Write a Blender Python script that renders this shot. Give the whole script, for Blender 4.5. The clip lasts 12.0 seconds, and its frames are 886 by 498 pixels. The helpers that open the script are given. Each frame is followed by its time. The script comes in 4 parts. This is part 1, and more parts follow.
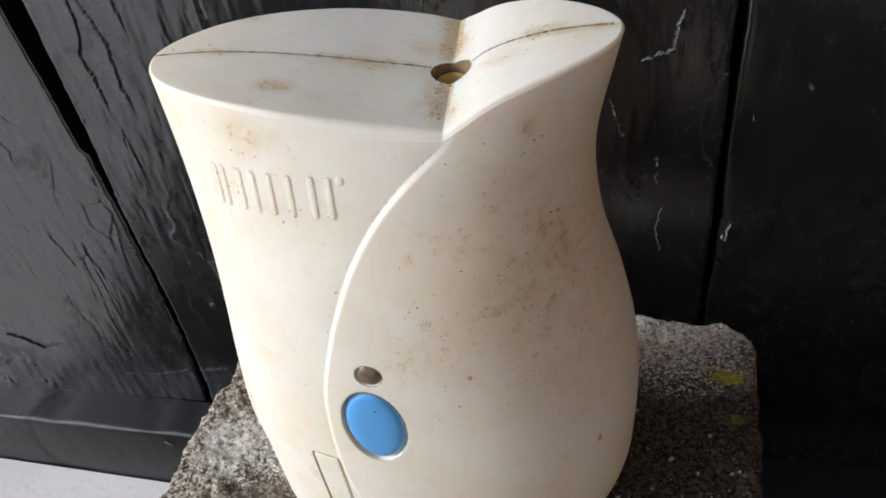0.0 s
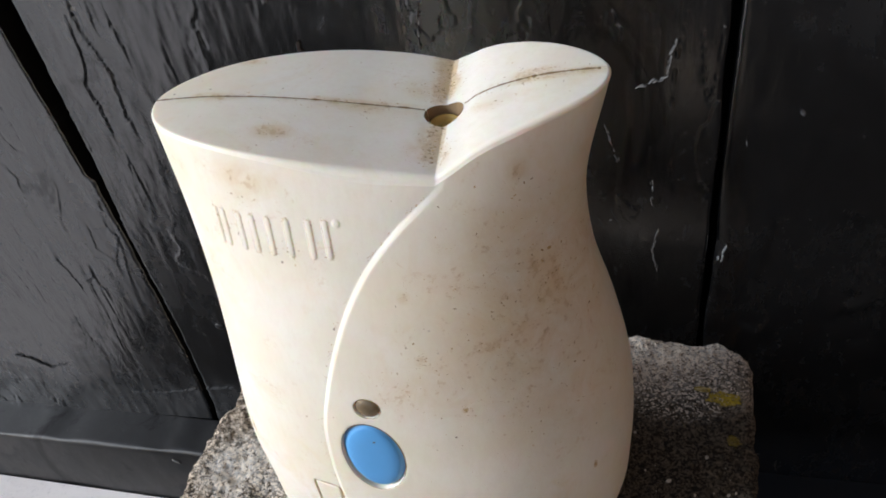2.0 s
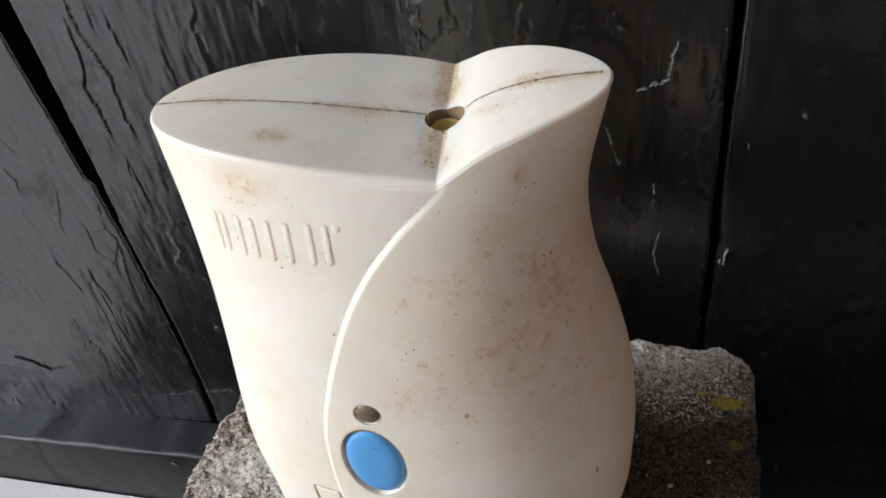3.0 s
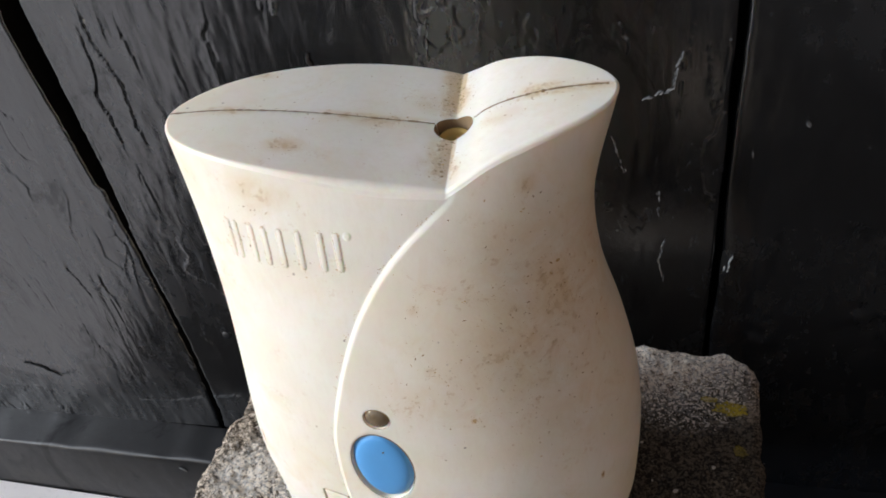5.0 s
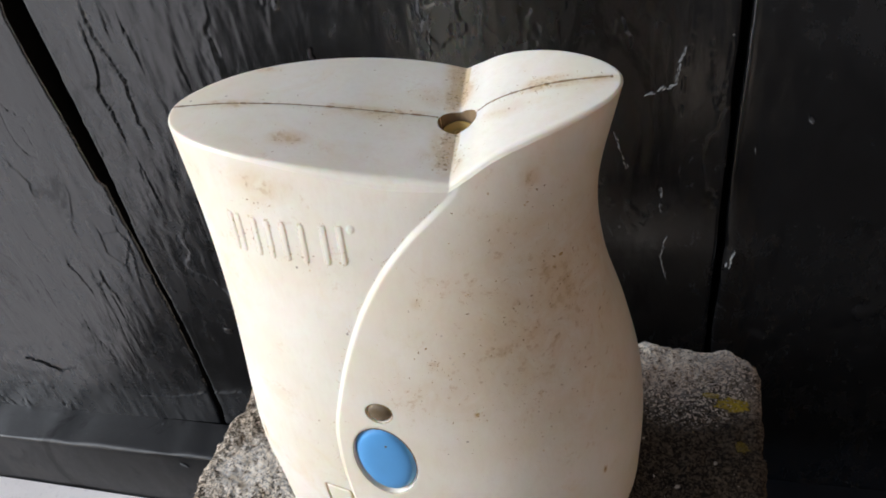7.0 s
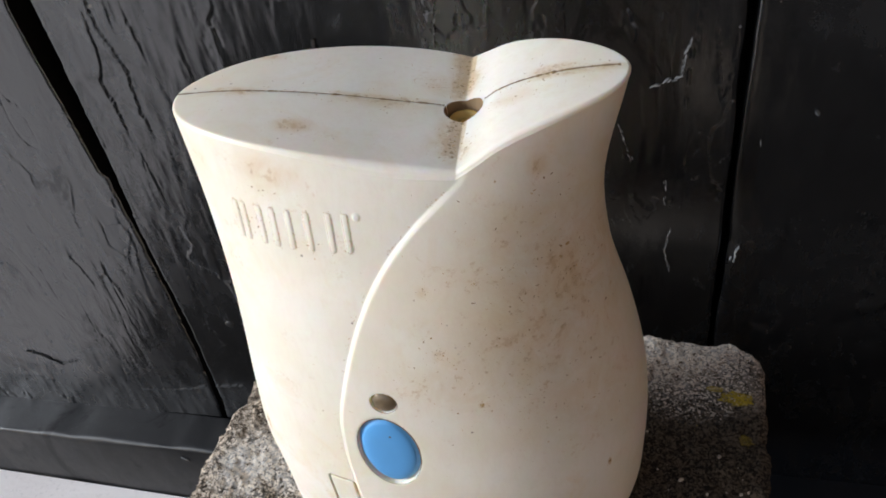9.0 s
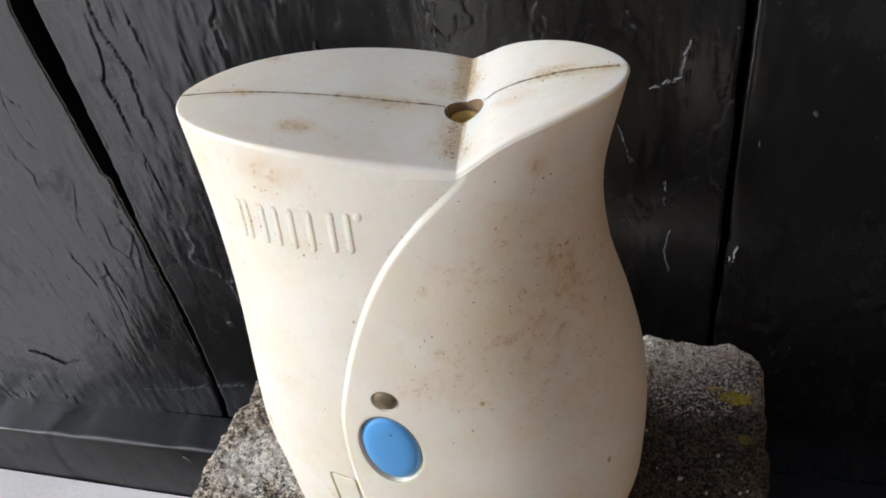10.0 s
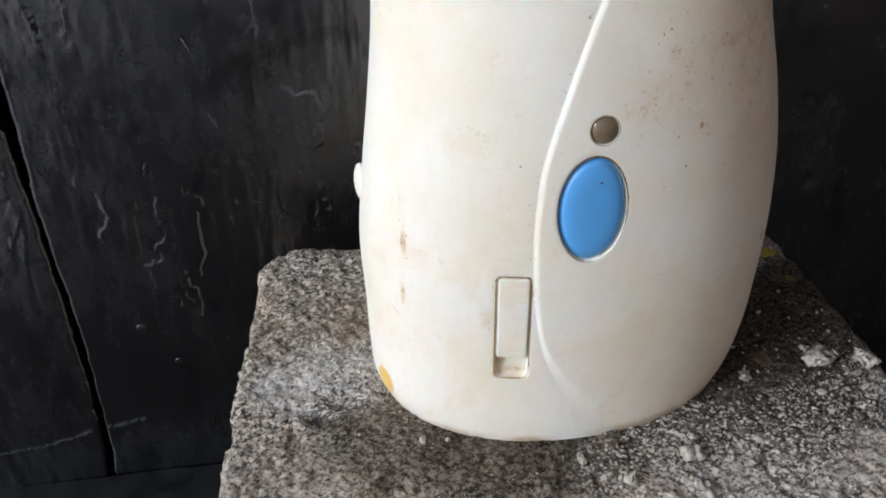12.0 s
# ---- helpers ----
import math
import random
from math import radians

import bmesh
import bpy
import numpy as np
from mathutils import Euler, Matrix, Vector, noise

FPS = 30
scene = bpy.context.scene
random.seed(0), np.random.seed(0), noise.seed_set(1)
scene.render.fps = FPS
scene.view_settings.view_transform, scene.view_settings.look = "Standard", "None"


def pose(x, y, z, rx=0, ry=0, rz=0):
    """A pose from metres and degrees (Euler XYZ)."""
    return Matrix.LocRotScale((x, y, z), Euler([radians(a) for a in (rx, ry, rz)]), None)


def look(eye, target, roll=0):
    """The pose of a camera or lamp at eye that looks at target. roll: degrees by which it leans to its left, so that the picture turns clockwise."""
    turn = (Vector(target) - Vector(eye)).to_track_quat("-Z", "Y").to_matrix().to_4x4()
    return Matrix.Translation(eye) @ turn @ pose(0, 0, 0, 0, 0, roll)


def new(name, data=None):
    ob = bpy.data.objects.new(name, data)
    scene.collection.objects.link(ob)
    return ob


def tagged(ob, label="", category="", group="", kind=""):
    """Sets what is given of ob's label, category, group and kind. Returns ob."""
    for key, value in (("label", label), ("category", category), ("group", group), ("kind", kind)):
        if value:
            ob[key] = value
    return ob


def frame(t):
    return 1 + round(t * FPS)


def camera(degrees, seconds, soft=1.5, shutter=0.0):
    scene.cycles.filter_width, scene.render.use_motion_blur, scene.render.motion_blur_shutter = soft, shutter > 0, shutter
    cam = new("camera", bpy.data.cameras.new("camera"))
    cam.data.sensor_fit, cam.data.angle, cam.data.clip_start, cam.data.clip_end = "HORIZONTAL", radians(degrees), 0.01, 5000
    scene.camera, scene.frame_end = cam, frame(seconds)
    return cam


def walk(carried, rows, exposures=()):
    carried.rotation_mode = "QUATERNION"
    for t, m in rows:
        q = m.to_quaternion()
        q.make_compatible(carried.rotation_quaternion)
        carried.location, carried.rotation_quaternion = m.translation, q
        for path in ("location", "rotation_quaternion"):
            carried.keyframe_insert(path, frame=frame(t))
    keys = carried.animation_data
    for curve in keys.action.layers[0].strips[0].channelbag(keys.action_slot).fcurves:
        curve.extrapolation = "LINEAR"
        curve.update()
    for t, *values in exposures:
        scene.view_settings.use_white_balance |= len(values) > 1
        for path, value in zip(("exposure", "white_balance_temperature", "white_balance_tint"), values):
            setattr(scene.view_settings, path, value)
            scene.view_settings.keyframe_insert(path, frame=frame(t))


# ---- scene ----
cam = camera(56.25, 12.0, soft=1.75)
# seconds; eye in metres; turn in degrees
PATH = [
    (0, 0.01023, 0.00746, 0.39077, 48.452, 6.645, 12.823),
    (0.5, 0.01054, 0.00919, 0.39424, 48.679, 6.984, 12.735),
    (1, 0.01283, 0.00844, 0.39781, 48.725, 7.203, 12.788),
    (1.5, 0.01303, 0.00977, 0.39996, 48.759, 7.412, 12.754),
    (2, 0.01372, 0.00920, 0.39922, 48.827, 7.356, 12.812),
    (2.5, 0.01333, 0.00963, 0.39930, 48.772, 7.340, 12.812),
    (3, 0.01309, 0.01080, 0.39911, 48.870, 7.342, 12.804),
    (5, 0.01301, 0.00845, 0.40160, 49.320, 7.492, 13.104),
    (5.5, 0.01284, 0.00786, 0.40068, 49.315, 7.458, 13.147),
    (6, 0.01206, 0.00794, 0.39973, 49.215, 7.389, 13.137),
    (6.5, 0.01193, 0.00837, 0.39990, 49.218, 7.383, 13.132),
    (7, 0.01238, 0.00755, 0.40071, 49.254, 7.411, 13.190),
    (9, 0.01093, 0.00674, 0.39874, 49.091, 7.247, 13.325),
    (9.5, 0.01114, 0.00613, 0.39939, 49.111, 7.261, 13.323),
    (10, 0.01148, 0.00521, 0.39970, 49.166, 7.286, 13.373),
    (10.3, 0.01186, 0.00219, 0.39870, 49.822, 7.476, 13.369),
    (10.5, 0.00914, -0.00274, 0.39636, 50.704, 6.907, 13.247),
    (10.7, 0.00512, -0.01146, 0.38832, 52.113, 6.427, 12.852),
    (11, -0.00203, -0.02727, 0.36761, 54.350, 5.239, 10.776),
    (11.1, -0.00456, -0.03183, 0.35902, 55.269, 4.885, 10.026),
    (11.3, -0.01671, -0.03394, 0.34670, 56.187, 4.081, 7.433),
    (11.5, -0.03183, -0.04056, 0.33405, 56.916, 2.936, 4.594),
    (11.7, -0.05543, -0.04195, 0.31737, 57.565, 1.967, 1.141),
    (11.8, -0.07146, -0.04221, 0.31048, 58.149, 1.319, -1.079),
    (12, -0.10683, -0.04084, 0.31169, 59.317, 1.032, -6.756),
]
walk(cam, [(t, pose(*row)) for t, *row in PATH], [(0, 0.0, 6400, 10), (10.5, 0.0, 6400, 10), (11.5, -0.10, 6200, 10), (12, -0.33, 6000, 10)])

# ---- light ----
world = bpy.data.worlds.new("world")
scene.world = world
world.use_nodes = True
wt = world.node_tree
wt.nodes.clear()
sky = wt.nodes.new("ShaderNodeTexSky")
sky.sky_type = "NISHITA"
sky.sun_disc = False
sky.sun_elevation = radians(22)
sky.sun_rotation = radians(-116)
sky.air_density, sky.dust_density, sky.ozone_density = 1.0, 2.0, 1.0
bg = wt.nodes.new("ShaderNodeBackground")
bg.inputs["Strength"].default_value = 0.12
wo = wt.nodes.new("ShaderNodeOutputWorld")
wt.links.new(sky.outputs[0], bg.inputs["Color"])
wt.links.new(bg.outputs[0], wo.inputs["Surface"])

# a veiled sun, low beside the wall
SUN_FROM = Vector((-0.84, -0.40, 0.40))
sun_data = bpy.data.lights.new("sun", "SUN")
sun_data.energy = 3.4
sun_data.angle = radians(22)
sun_data.color = (0.775, 0.868, 1.0)
sun = new("sun", sun_data)
sun.matrix_world = look(SUN_FROM * 10, (0, 0, 0))


# ---- materials ----
def material(name, rough=0.5, metal=0.0):
    m = bpy.data.materials.new(name)
    m.use_nodes = True
    nt = m.node_tree
    b = nt.nodes["Principled BSDF"]
    b.inputs["Roughness"].default_value = rough
    b.inputs["Metallic"].default_value = metal
    return m, nt, b


def feed(nt, socket, value):
    if isinstance(value, bpy.types.NodeSocket):
        nt.links.new(value, socket)
    else:
        socket.default_value = value


def coords(nt, scale=(1, 1, 1), offset=(0, 0, 0)):
    tc = nt.nodes.new("ShaderNodeTexCoord")
    mp = nt.nodes.new("ShaderNodeMapping")
    mp.inputs["Scale"].default_value = scale
    mp.inputs["Location"].default_value = offset
    nt.links.new(tc.outputs["Object"], mp.inputs["Vector"])
    return mp.outputs[0]


def noise_tex(nt, vec, scale, detail=4.0, rough=0.55, distort=0.0):
    n = nt.nodes.new("ShaderNodeTexNoise")
    feed(nt, n.inputs["Vector"], vec)
    n.inputs["Scale"].default_value = scale
    n.inputs["Detail"].default_value = detail
    n.inputs["Roughness"].default_value = rough
    n.inputs["Distortion"].default_value = distort
    return n.outputs["Fac"]


def cells(nt, vec, scale, feature="F1", out="Distance"):
    n = nt.nodes.new("ShaderNodeTexVoronoi")
    n.feature = feature
    feed(nt, n.inputs["Vector"], vec)
    n.inputs["Scale"].default_value = scale
    return n.outputs[out]


def step(nt, value, lo, hi, a=0.0, b=1.0):
    n = nt.nodes.new("ShaderNodeMapRange")
    n.interpolation_type = "SMOOTHSTEP"
    feed(nt, n.inputs["Value"], value)
    for key, v in (("From Min", lo), ("From Max", hi), ("To Min", a), ("To Max", b)):
        n.inputs[key].default_value = v
    return n.outputs[0]


def calc(nt, op, a, b=0.0):
    n = nt.nodes.new("ShaderNodeMath")
    n.operation = op
    feed(nt, n.inputs[0], a)
    feed(nt, n.inputs[1], b)
    return n.outputs[0]


def blend(nt, fac, a, b):
    n = nt.nodes.new("ShaderNodeMix")
    n.data_type = "RGBA"
    feed(nt, n.inputs["Factor"], fac)
    for key, v in ((6, a), (7, b)):
        if isinstance(v, tuple):
            n.inputs[key].default_value = (*v[:3], 1)
        else:
            nt.links.new(v, n.inputs[key])
    return n.outputs[2]


def bump(nt, bsdf, height, distance, strength=1.0):
    n = nt.nodes.new("ShaderNodeBump")
    n.inputs["Strength"].default_value = strength
    n.inputs["Distance"].default_value = distance
    nt.links.new(height, n.inputs["Height"])
    nt.links.new(n.outputs[0], bsdf.inputs["Normal"])


def near(nt, vec, place, radius, stretch=(1, 1, 1)):
    """1 at a place, fading to 0 at the radius."""
    s = nt.nodes.new("ShaderNodeVectorMath")
    s.operation = "SUBTRACT"
    nt.links.new(vec, s.inputs[0])
    s.inputs[1].default_value = place
    k = nt.nodes.new("ShaderNodeVectorMath")
    k.operation = "MULTIPLY"
    nt.links.new(s.outputs[0], k.inputs[0])
    k.inputs[1].default_value = stretch
    d = nt.nodes.new("ShaderNodeVectorMath")
    d.operation = "LENGTH"
    nt.links.new(k.outputs[0], d.inputs[0])
    return step(nt, d.outputs["Value"], radius, 0.0)


def plastic(name, base, stains):
    """Aged cream plastic: faint yellowing, brown grime where it has settled, dark specks."""
    m, nt, b = material(name, 0.42)
    v = coords(nt)
    col = blend(nt, step(nt, noise_tex(nt, v, 28, 3), 0.35, 0.7), base, (base[0] * 0.95, base[1] * 0.92, base[2] * 0.84))
    yellowed = calc(nt, "MULTIPLY", step(nt, noise_tex(nt, v, 45, 6, 0.7, 0.8), 0.50, 0.72), 0.45)
    col = blend(nt, yellowed, col, (base[0] * 0.90, base[1] * 0.80, base[2] * 0.60))
    col = blend(nt, calc(nt, "MULTIPLY", step(nt, noise_tex(nt, coords(nt, (1, 1, 0.35)), 500, 5, 0.7), 0.4, 0.75), 0.22), col, (base[0] * 0.84, base[1] * 0.80, base[2] * 0.70))
    # scattered grime, patchy at two sizes
    fine = noise_tex(nt, v, 420, 5, 0.65)
    mid = noise_tex(nt, v, 90, 5, 0.7, 0.6)
    crisp = noise_tex(nt, v, 900, 5, 0.7)
    patch = calc(nt, "MULTIPLY", step(nt, mid, 0.56, 0.72), step(nt, crisp, 0.50, 0.60))
    col = blend(nt, calc(nt, "MULTIPLY", patch, 0.35), col, (0.56, 0.36, 0.17))
    grime = None
    for place, radius, amount, stretch in stains:
        one = calc(nt, "MULTIPLY", near(nt, v, place, radius, stretch), amount)
        grime = one if grime is None else calc(nt, "MAXIMUM", grime, one)
    # dirt washed into the valley beside the petal and along the top seam
    axes = nt.nodes.new("ShaderNodeSeparateXYZ")
    nt.links.new(v, axes.inputs[0])
    ax, ay, az = axes.outputs
    high = step(nt, az, 0.1455, 0.1475)
    valley = calc(nt, "MULTIPLY", calc(nt, "MULTIPLY", step(nt, ax, 0.0105, 0.0178), step(nt, ax, 0.0192, 0.0182)), high)
    valley = calc(nt, "MULTIPLY", valley, step(nt, calc(nt, "ABSOLUTE", ay), 0.0030, 0.0075))
    valley = calc(nt, "MULTIPLY", valley, step(nt, ay, -0.0225, -0.0180))
    seam = calc(nt, "MULTIPLY", calc(nt, "MULTIPLY", step(nt, calc(nt, "ABSOLUTE", ay), 0.0030, 0.0002), high), step(nt, noise_tex(nt, v, 70, 3), 0.42, 0.62))
    grime = calc(nt, "MAXIMUM", calc(nt, "MAXIMUM", grime, calc(nt, "MULTIPLY", valley, 1.6)), calc(nt, "MULTIPLY", seam, 0.75))
    # patches with ragged outlines, darker grains inside them
    ragged = calc(nt, "ADD", calc(nt, "MULTIPLY", calc(nt, "SUBTRACT", mid, 0.5), 1.2), calc(nt, "MULTIPLY", calc(nt, "SUBTRACT", fine, 0.5), 1.9))
    shape = step(nt, calc(nt, "ADD", calc(nt, "MULTIPLY", grime, 0.7), ragged), 0.46, 0.68)
    soft = calc(nt, "MULTIPLY", step(nt, grime, 0.0, 0.8), step(nt, mid, 0.20, 0.70))
    col = blend(nt, calc(nt, "MULTIPLY", soft, 0.85), col, (0.70, 0.53, 0.31))
    col = blend(nt, calc(nt, "MULTIPLY", calc(nt, "MULTIPLY", shape, step(nt, grime, 0.02, 0.30)), 0.38), col, (0.56, 0.38, 0.18))
    core = calc(nt, "MULTIPLY", calc(nt, "MULTIPLY", grime, shape), step(nt, crisp, 0.54, 0.62))
    col = blend(nt, calc(nt, "MULTIPLY", core, 0.6), col, (0.30, 0.17, 0.065))
    foot = calc(nt, "MULTIPLY", step(nt, az, 0.0030, 0.0004), step(nt, noise_tex(nt, v, 60, 4), 0.35, 0.60))
    col = blend(nt, calc(nt, "MULTIPLY", foot, 0.8), col, (0.42, 0.26, 0.11))
    amber = calc(nt, "MULTIPLY", near(nt, v, (-0.0537, -0.0103, 0.0080), 0.0085, (1, 1, 0.9)), 1.6)
    col = blend(nt, step(nt, calc(nt, "ADD", amber, calc(nt, "MULTIPLY", fine, 0.3)), 0.80, 1.20), col, (0.78, 0.52, 0.16))
    # sparse dark specks
    spot = cells(nt, v, 160)
    sparse = calc(nt, "MULTIPLY", step(nt, spot, 0.065, 0.035), step(nt, noise_tex(nt, v, 55, 2), 0.56, 0.62))
    col = blend(nt, calc(nt, "MULTIPLY", sparse, 0.7), col, (0.17, 0.09, 0.035))
    nt.links.new(col, b.inputs["Base Color"])
    b.inputs["Subsurface Weight"].default_value = 0.35
    b.inputs["Subsurface Radius"].default_value = (1.0, 0.55, 0.25)
    b.inputs["Subsurface Scale"].default_value = 0.004
    nt.links.new(step(nt, mid, 0.3, 0.7, 0.36, 0.52), b.inputs["Roughness"])
    bump(nt, b, calc(nt, "ADD", noise_tex(nt, v, 900, 4), calc(nt, "MULTIPLY", noise_tex(nt, v, 180, 3), 1.5)), 0.00006, 0.6)
    return m


# grime: the lid and the valley beside the petal
TOP_STAINS = [
    ((0.0170, -0.0165, 0.1490), 0.0040, 2.2, (1.3, 0.5, 1)), ((0.0160, 0.0095, 0.1495), 0.0050, 1.9, (1.2, 0.5, 1)), ((-0.0227, -0.0222, 0.1500), 0.0085, 0.85, (0.7, 0.7, 1.3)),
    ((-0.0190, -0.0140, 0.1560), 0.0060, 0.8, (0.7, 1.2, 1)), ((0.0000, -0.0010, 0.1520), 0.0120, 0.6, (0.5, 2.2, 1)), ((0.0178, -0.0185, 0.1490), 0.0060, 1.2, (1.3, 0.7, 1)),
    ((0.0140, -0.0165, 0.1500), 0.0065, 0.6, (1, 1, 1)), ((0.0172, 0.0100, 0.1490), 0.0085, 1, (1.5, 0.7, 1)), ((0.0120, 0.0090, 0.1500), 0.0085, 0.6, (1, 1, 1)),
    ((-0.0319, 0.0165, 0.1560), 0.0050, 0.6, (0.7, 1.5, 1)), ((-0.0290, 0.0000, 0.1565), 0.0200, 0.4, (0.5, 8, 1)),
]
# grime: the petal's top
PETAL_TOP_STAINS = [
    ((0.0430, -0.0005, 0.1570), 0.0100, 1, (0.5, 3.0, 1)), ((0.0387, 0.0010, 0.1565), 0.0070, 1, (0.7, 1.4, 1)), ((0.0290, -0.0060, 0.1540), 0.0080, 0.55, (0.8, 1.2, 1)),
    ((0.0405, 0.0160, 0.1560), 0.0050, 0.6, (0.7, 1.5, 1)), ((0.0260, 0.0000, 0.1530), 0.0060, 0.6, (0.6, 5, 1)), ((0.0470, 0.0000, 0.1574), 0.0120, 0.8, (0.6, 8, 1)),
]
# grime: the petal's flank; its broad washes also paint in the warm shade
SHADE_STAINS = [
    ((0.0409, -0.0189, 0.1196), 0.0060, 0.6, (0.8, 0.8, 1.4)), ((0.0340, -0.0199, 0.1471), 0.0060, 0.75, (1, 1, 1)), ((0.0335, -0.0232, 0.1263), 0.0170, 0.5, (0.8, 0.8, 1)),
    ((0.0381, -0.0234, 0.1122), 0.0140, 0.65, (0.9, 0.9, 1.0)), ((0.0306, -0.0335, 0.0916), 0.0060, 0.42, (1, 1, 1)), ((0.0497, -0.0250, 0.0484), 0.0014, 1.8, (1.6, 1, 0.6)),
    ((0.0247, -0.0290, 0.1227), 0.0070, 0.6, (0.6, 0.6, 1.8)), ((0.0360, -0.0220, 0.1130), 0.0460, 0.62, (1, 0.7, 0.8)), ((0.0420, -0.0200, 0.0800), 0.0300, 0.45, (1, 0.7, 0.9)),
    ((0.0330, -0.0310, 0.0900), 0.0050, 0.6, (1, 1, 0.7)),
]
# grime: the front above the button; the broad wash also paints warm shade
FRONT_STAINS = [
    ((-0.0240, -0.0232, 0.1470), 0.0055, 0.55, (0.8, 0.8, 1.1)), ((0.0084, -0.0330, 0.1225), 0.0032, 0.7, (1, 1, 1)), ((0.0016, -0.0386, 0.0995), 0.0090, 0.27, (0.7, 0.7, 1.6)),
    ((0.0186, -0.0378, 0.0887), 0.0013, 1.6, (1, 1, 0.8)), ((-0.0310, -0.0220, 0.1370), 0.0080, 0.3, (1, 1, 1)), ((-0.0180, -0.0270, 0.1330), 0.0100, 0.3, (0.8, 1, 2)),
    ((0.0170, -0.0330, 0.0960), 0.0300, 0.45, (0.8, 0.7, 1.2)), ((0.0100, -0.0380, 0.1060), 0.0028, 0.9, (1, 1, 0.8)),
]
# grime: low on the case
LOW_STAINS = [
    ((-0.0486, -0.0210, 0.0587), 0.0050, 1, (4, 2, 0.8)), ((-0.0493, -0.0209, 0.0436), 0.0040, 1, (4, 2, 0.8)), ((-0.0555, -0.0094, 0.0267), 0.0010, 1.5, (1, 1, 1)),
    ((-0.0303, -0.0337, 0.0412), 0.0040, 0.5, (1, 1, 0.6)), ((-0.0244, -0.0345, 0.0235), 0.0050, 0.9, (0.8, 0.6, 1.6)), ((-0.0270, -0.0335, 0.0270), 0.0035, 0.9, (1, 0.6, 1)),
    ((-0.0205, -0.0365, 0.0500), 0.0040, 0.5, (2, 0.6, 0.8)), ((-0.0285, -0.0340, 0.0480), 0.0045, 0.45, (2.5, 0.6, 0.7)),
]
STAINS = TOP_STAINS + PETAL_TOP_STAINS + SHADE_STAINS + FRONT_STAINS + LOW_STAINS
LIME = [((-0.131, 0.155, 0.15), 0.015, 1.0), ((-0.138, 0.158, 0.15), 0.012, 0.8), ((0.036, 0.236, 0.15), 0.018, 1.0), ((0.004, 0.236, 0.15), 0.020, 1.0), ((-0.118, 0.161, 0.15), 0.026, 0.9), ((-0.129, 0.156, 0.15), 0.020, 0.8), ((-0.106, 0.162, 0.15), 0.016, 0.6), ((-0.020, 0.098, 0.15), 0.050, 0.7), ((0.025, 0.100, 0.15), 0.050, 0.6), ((0.042, 0.135, 0.15), 0.022, 0.5), ((0.022, 0.230, 0.15), 0.040, 0.9), ((-0.147, 0.10, 0.12), 0.06, 0.45)]
# brown damp spots; those right of the dispenser paint in its cast shadow
DAMP_SHADE = [((-0.1182, 0.1496, 0.15), 0.013, 0.9), ((-0.1244, 0.1419, 0.15), 0.008, 0.8), ((-0.1053, 0.1144, 0.15), 0.006, 0.7), ((-0.102, 0.135, 0.15), 0.032, 0.6), ((-0.076, 0.120, 0.15), 0.034, 0.75), ((-0.054, 0.120, 0.15), 0.030, 0.7), ((-0.028, 0.125, 0.15), 0.030, 0.8), ((0.004, 0.128, 0.15), 0.034, 0.8), ((0.016, 0.134, 0.15), 0.026, 0.7), ((0.015, 0.172, 0.15), 0.060, 0.9), ((0.034, 0.178, 0.15), 0.045, 0.8), ((-0.1429, 0.191, 0.15), 0.008, 0.9), ((0.0525, 0.160, 0.11), 0.09, 0.6), ((0.030, 0.132, 0.15), 0.024, 0.8), ((0.012, 0.140, 0.15), 0.034, 0.7), ((0.040, 0.155, 0.15), 0.024, 0.6), ((0.028, 0.196, 0.15), 0.036, 0.9), ((0.046, 0.172, 0.15), 0.032, 0.85), ((0.046, 0.215, 0.15), 0.024, 0.6)]
RUST = [((-0.114, 0.180, 0.15), 0.008, 0.7), ((-0.142, 0.190, 0.15), 0.007, 0.5), ((0.012, 0.150, 0.15), 0.006, 0.4)]
YELLOW = [((0.0405, 0.2102, 0.15), 0.0085, 0.95, (0.85, 1.7, 0.3)), ((0.0330, 0.2135, 0.15), 0.0040, 0.7, (0.8, 1.6, 0.3)), ((0.0430, 0.1920, 0.15), 0.0045, 0.4, (1, 1.2, 0.3))]
GRAINS = [(0.0305, 0.148, 0.0054), (0.027, 0.1525, 0.0022), (0.003, 0.142, 0.0026), (-0.024, 0.113, 0.0030), (-0.054, 0.115, 0.0018), (-0.004, 0.117, 0.0020), (-0.025, 0.101, 0.0032), (-0.044, 0.106, 0.0028), (0.043, 0.145, 0.0034), (0.022, 0.132, 0.0020), (-0.095, 0.128, 0.0014)]
shell_plastic = plastic("aged_cream_plastic", (0.886, 0.837, 0.746), STAINS)


def simple_plastic(name, base, rough):
    m, nt, b = material(name, rough)
    v = coords(nt)
    n = noise_tex(nt, v, 160, 4)
    nt.links.new(blend(nt, n, base, tuple(c * 0.88 for c in base)), b.inputs["Base Color"])
    bump(nt, b, noise_tex(nt, v, 1200, 3), 0.00003, 0.5)
    return m


blue_plastic = simple_plastic("blue_plastic", (0.12, 0.40, 0.80), 0.38)
groove_dirt = simple_plastic("groove_dirt", (0.20, 0.115, 0.048), 0.85)
cavity_plastic = simple_plastic("cavity_plastic", (0.26, 0.17, 0.085), 0.7)
nozzle_plastic = simple_plastic("amber_plastic", (0.70, 0.47, 0.13), 0.35)

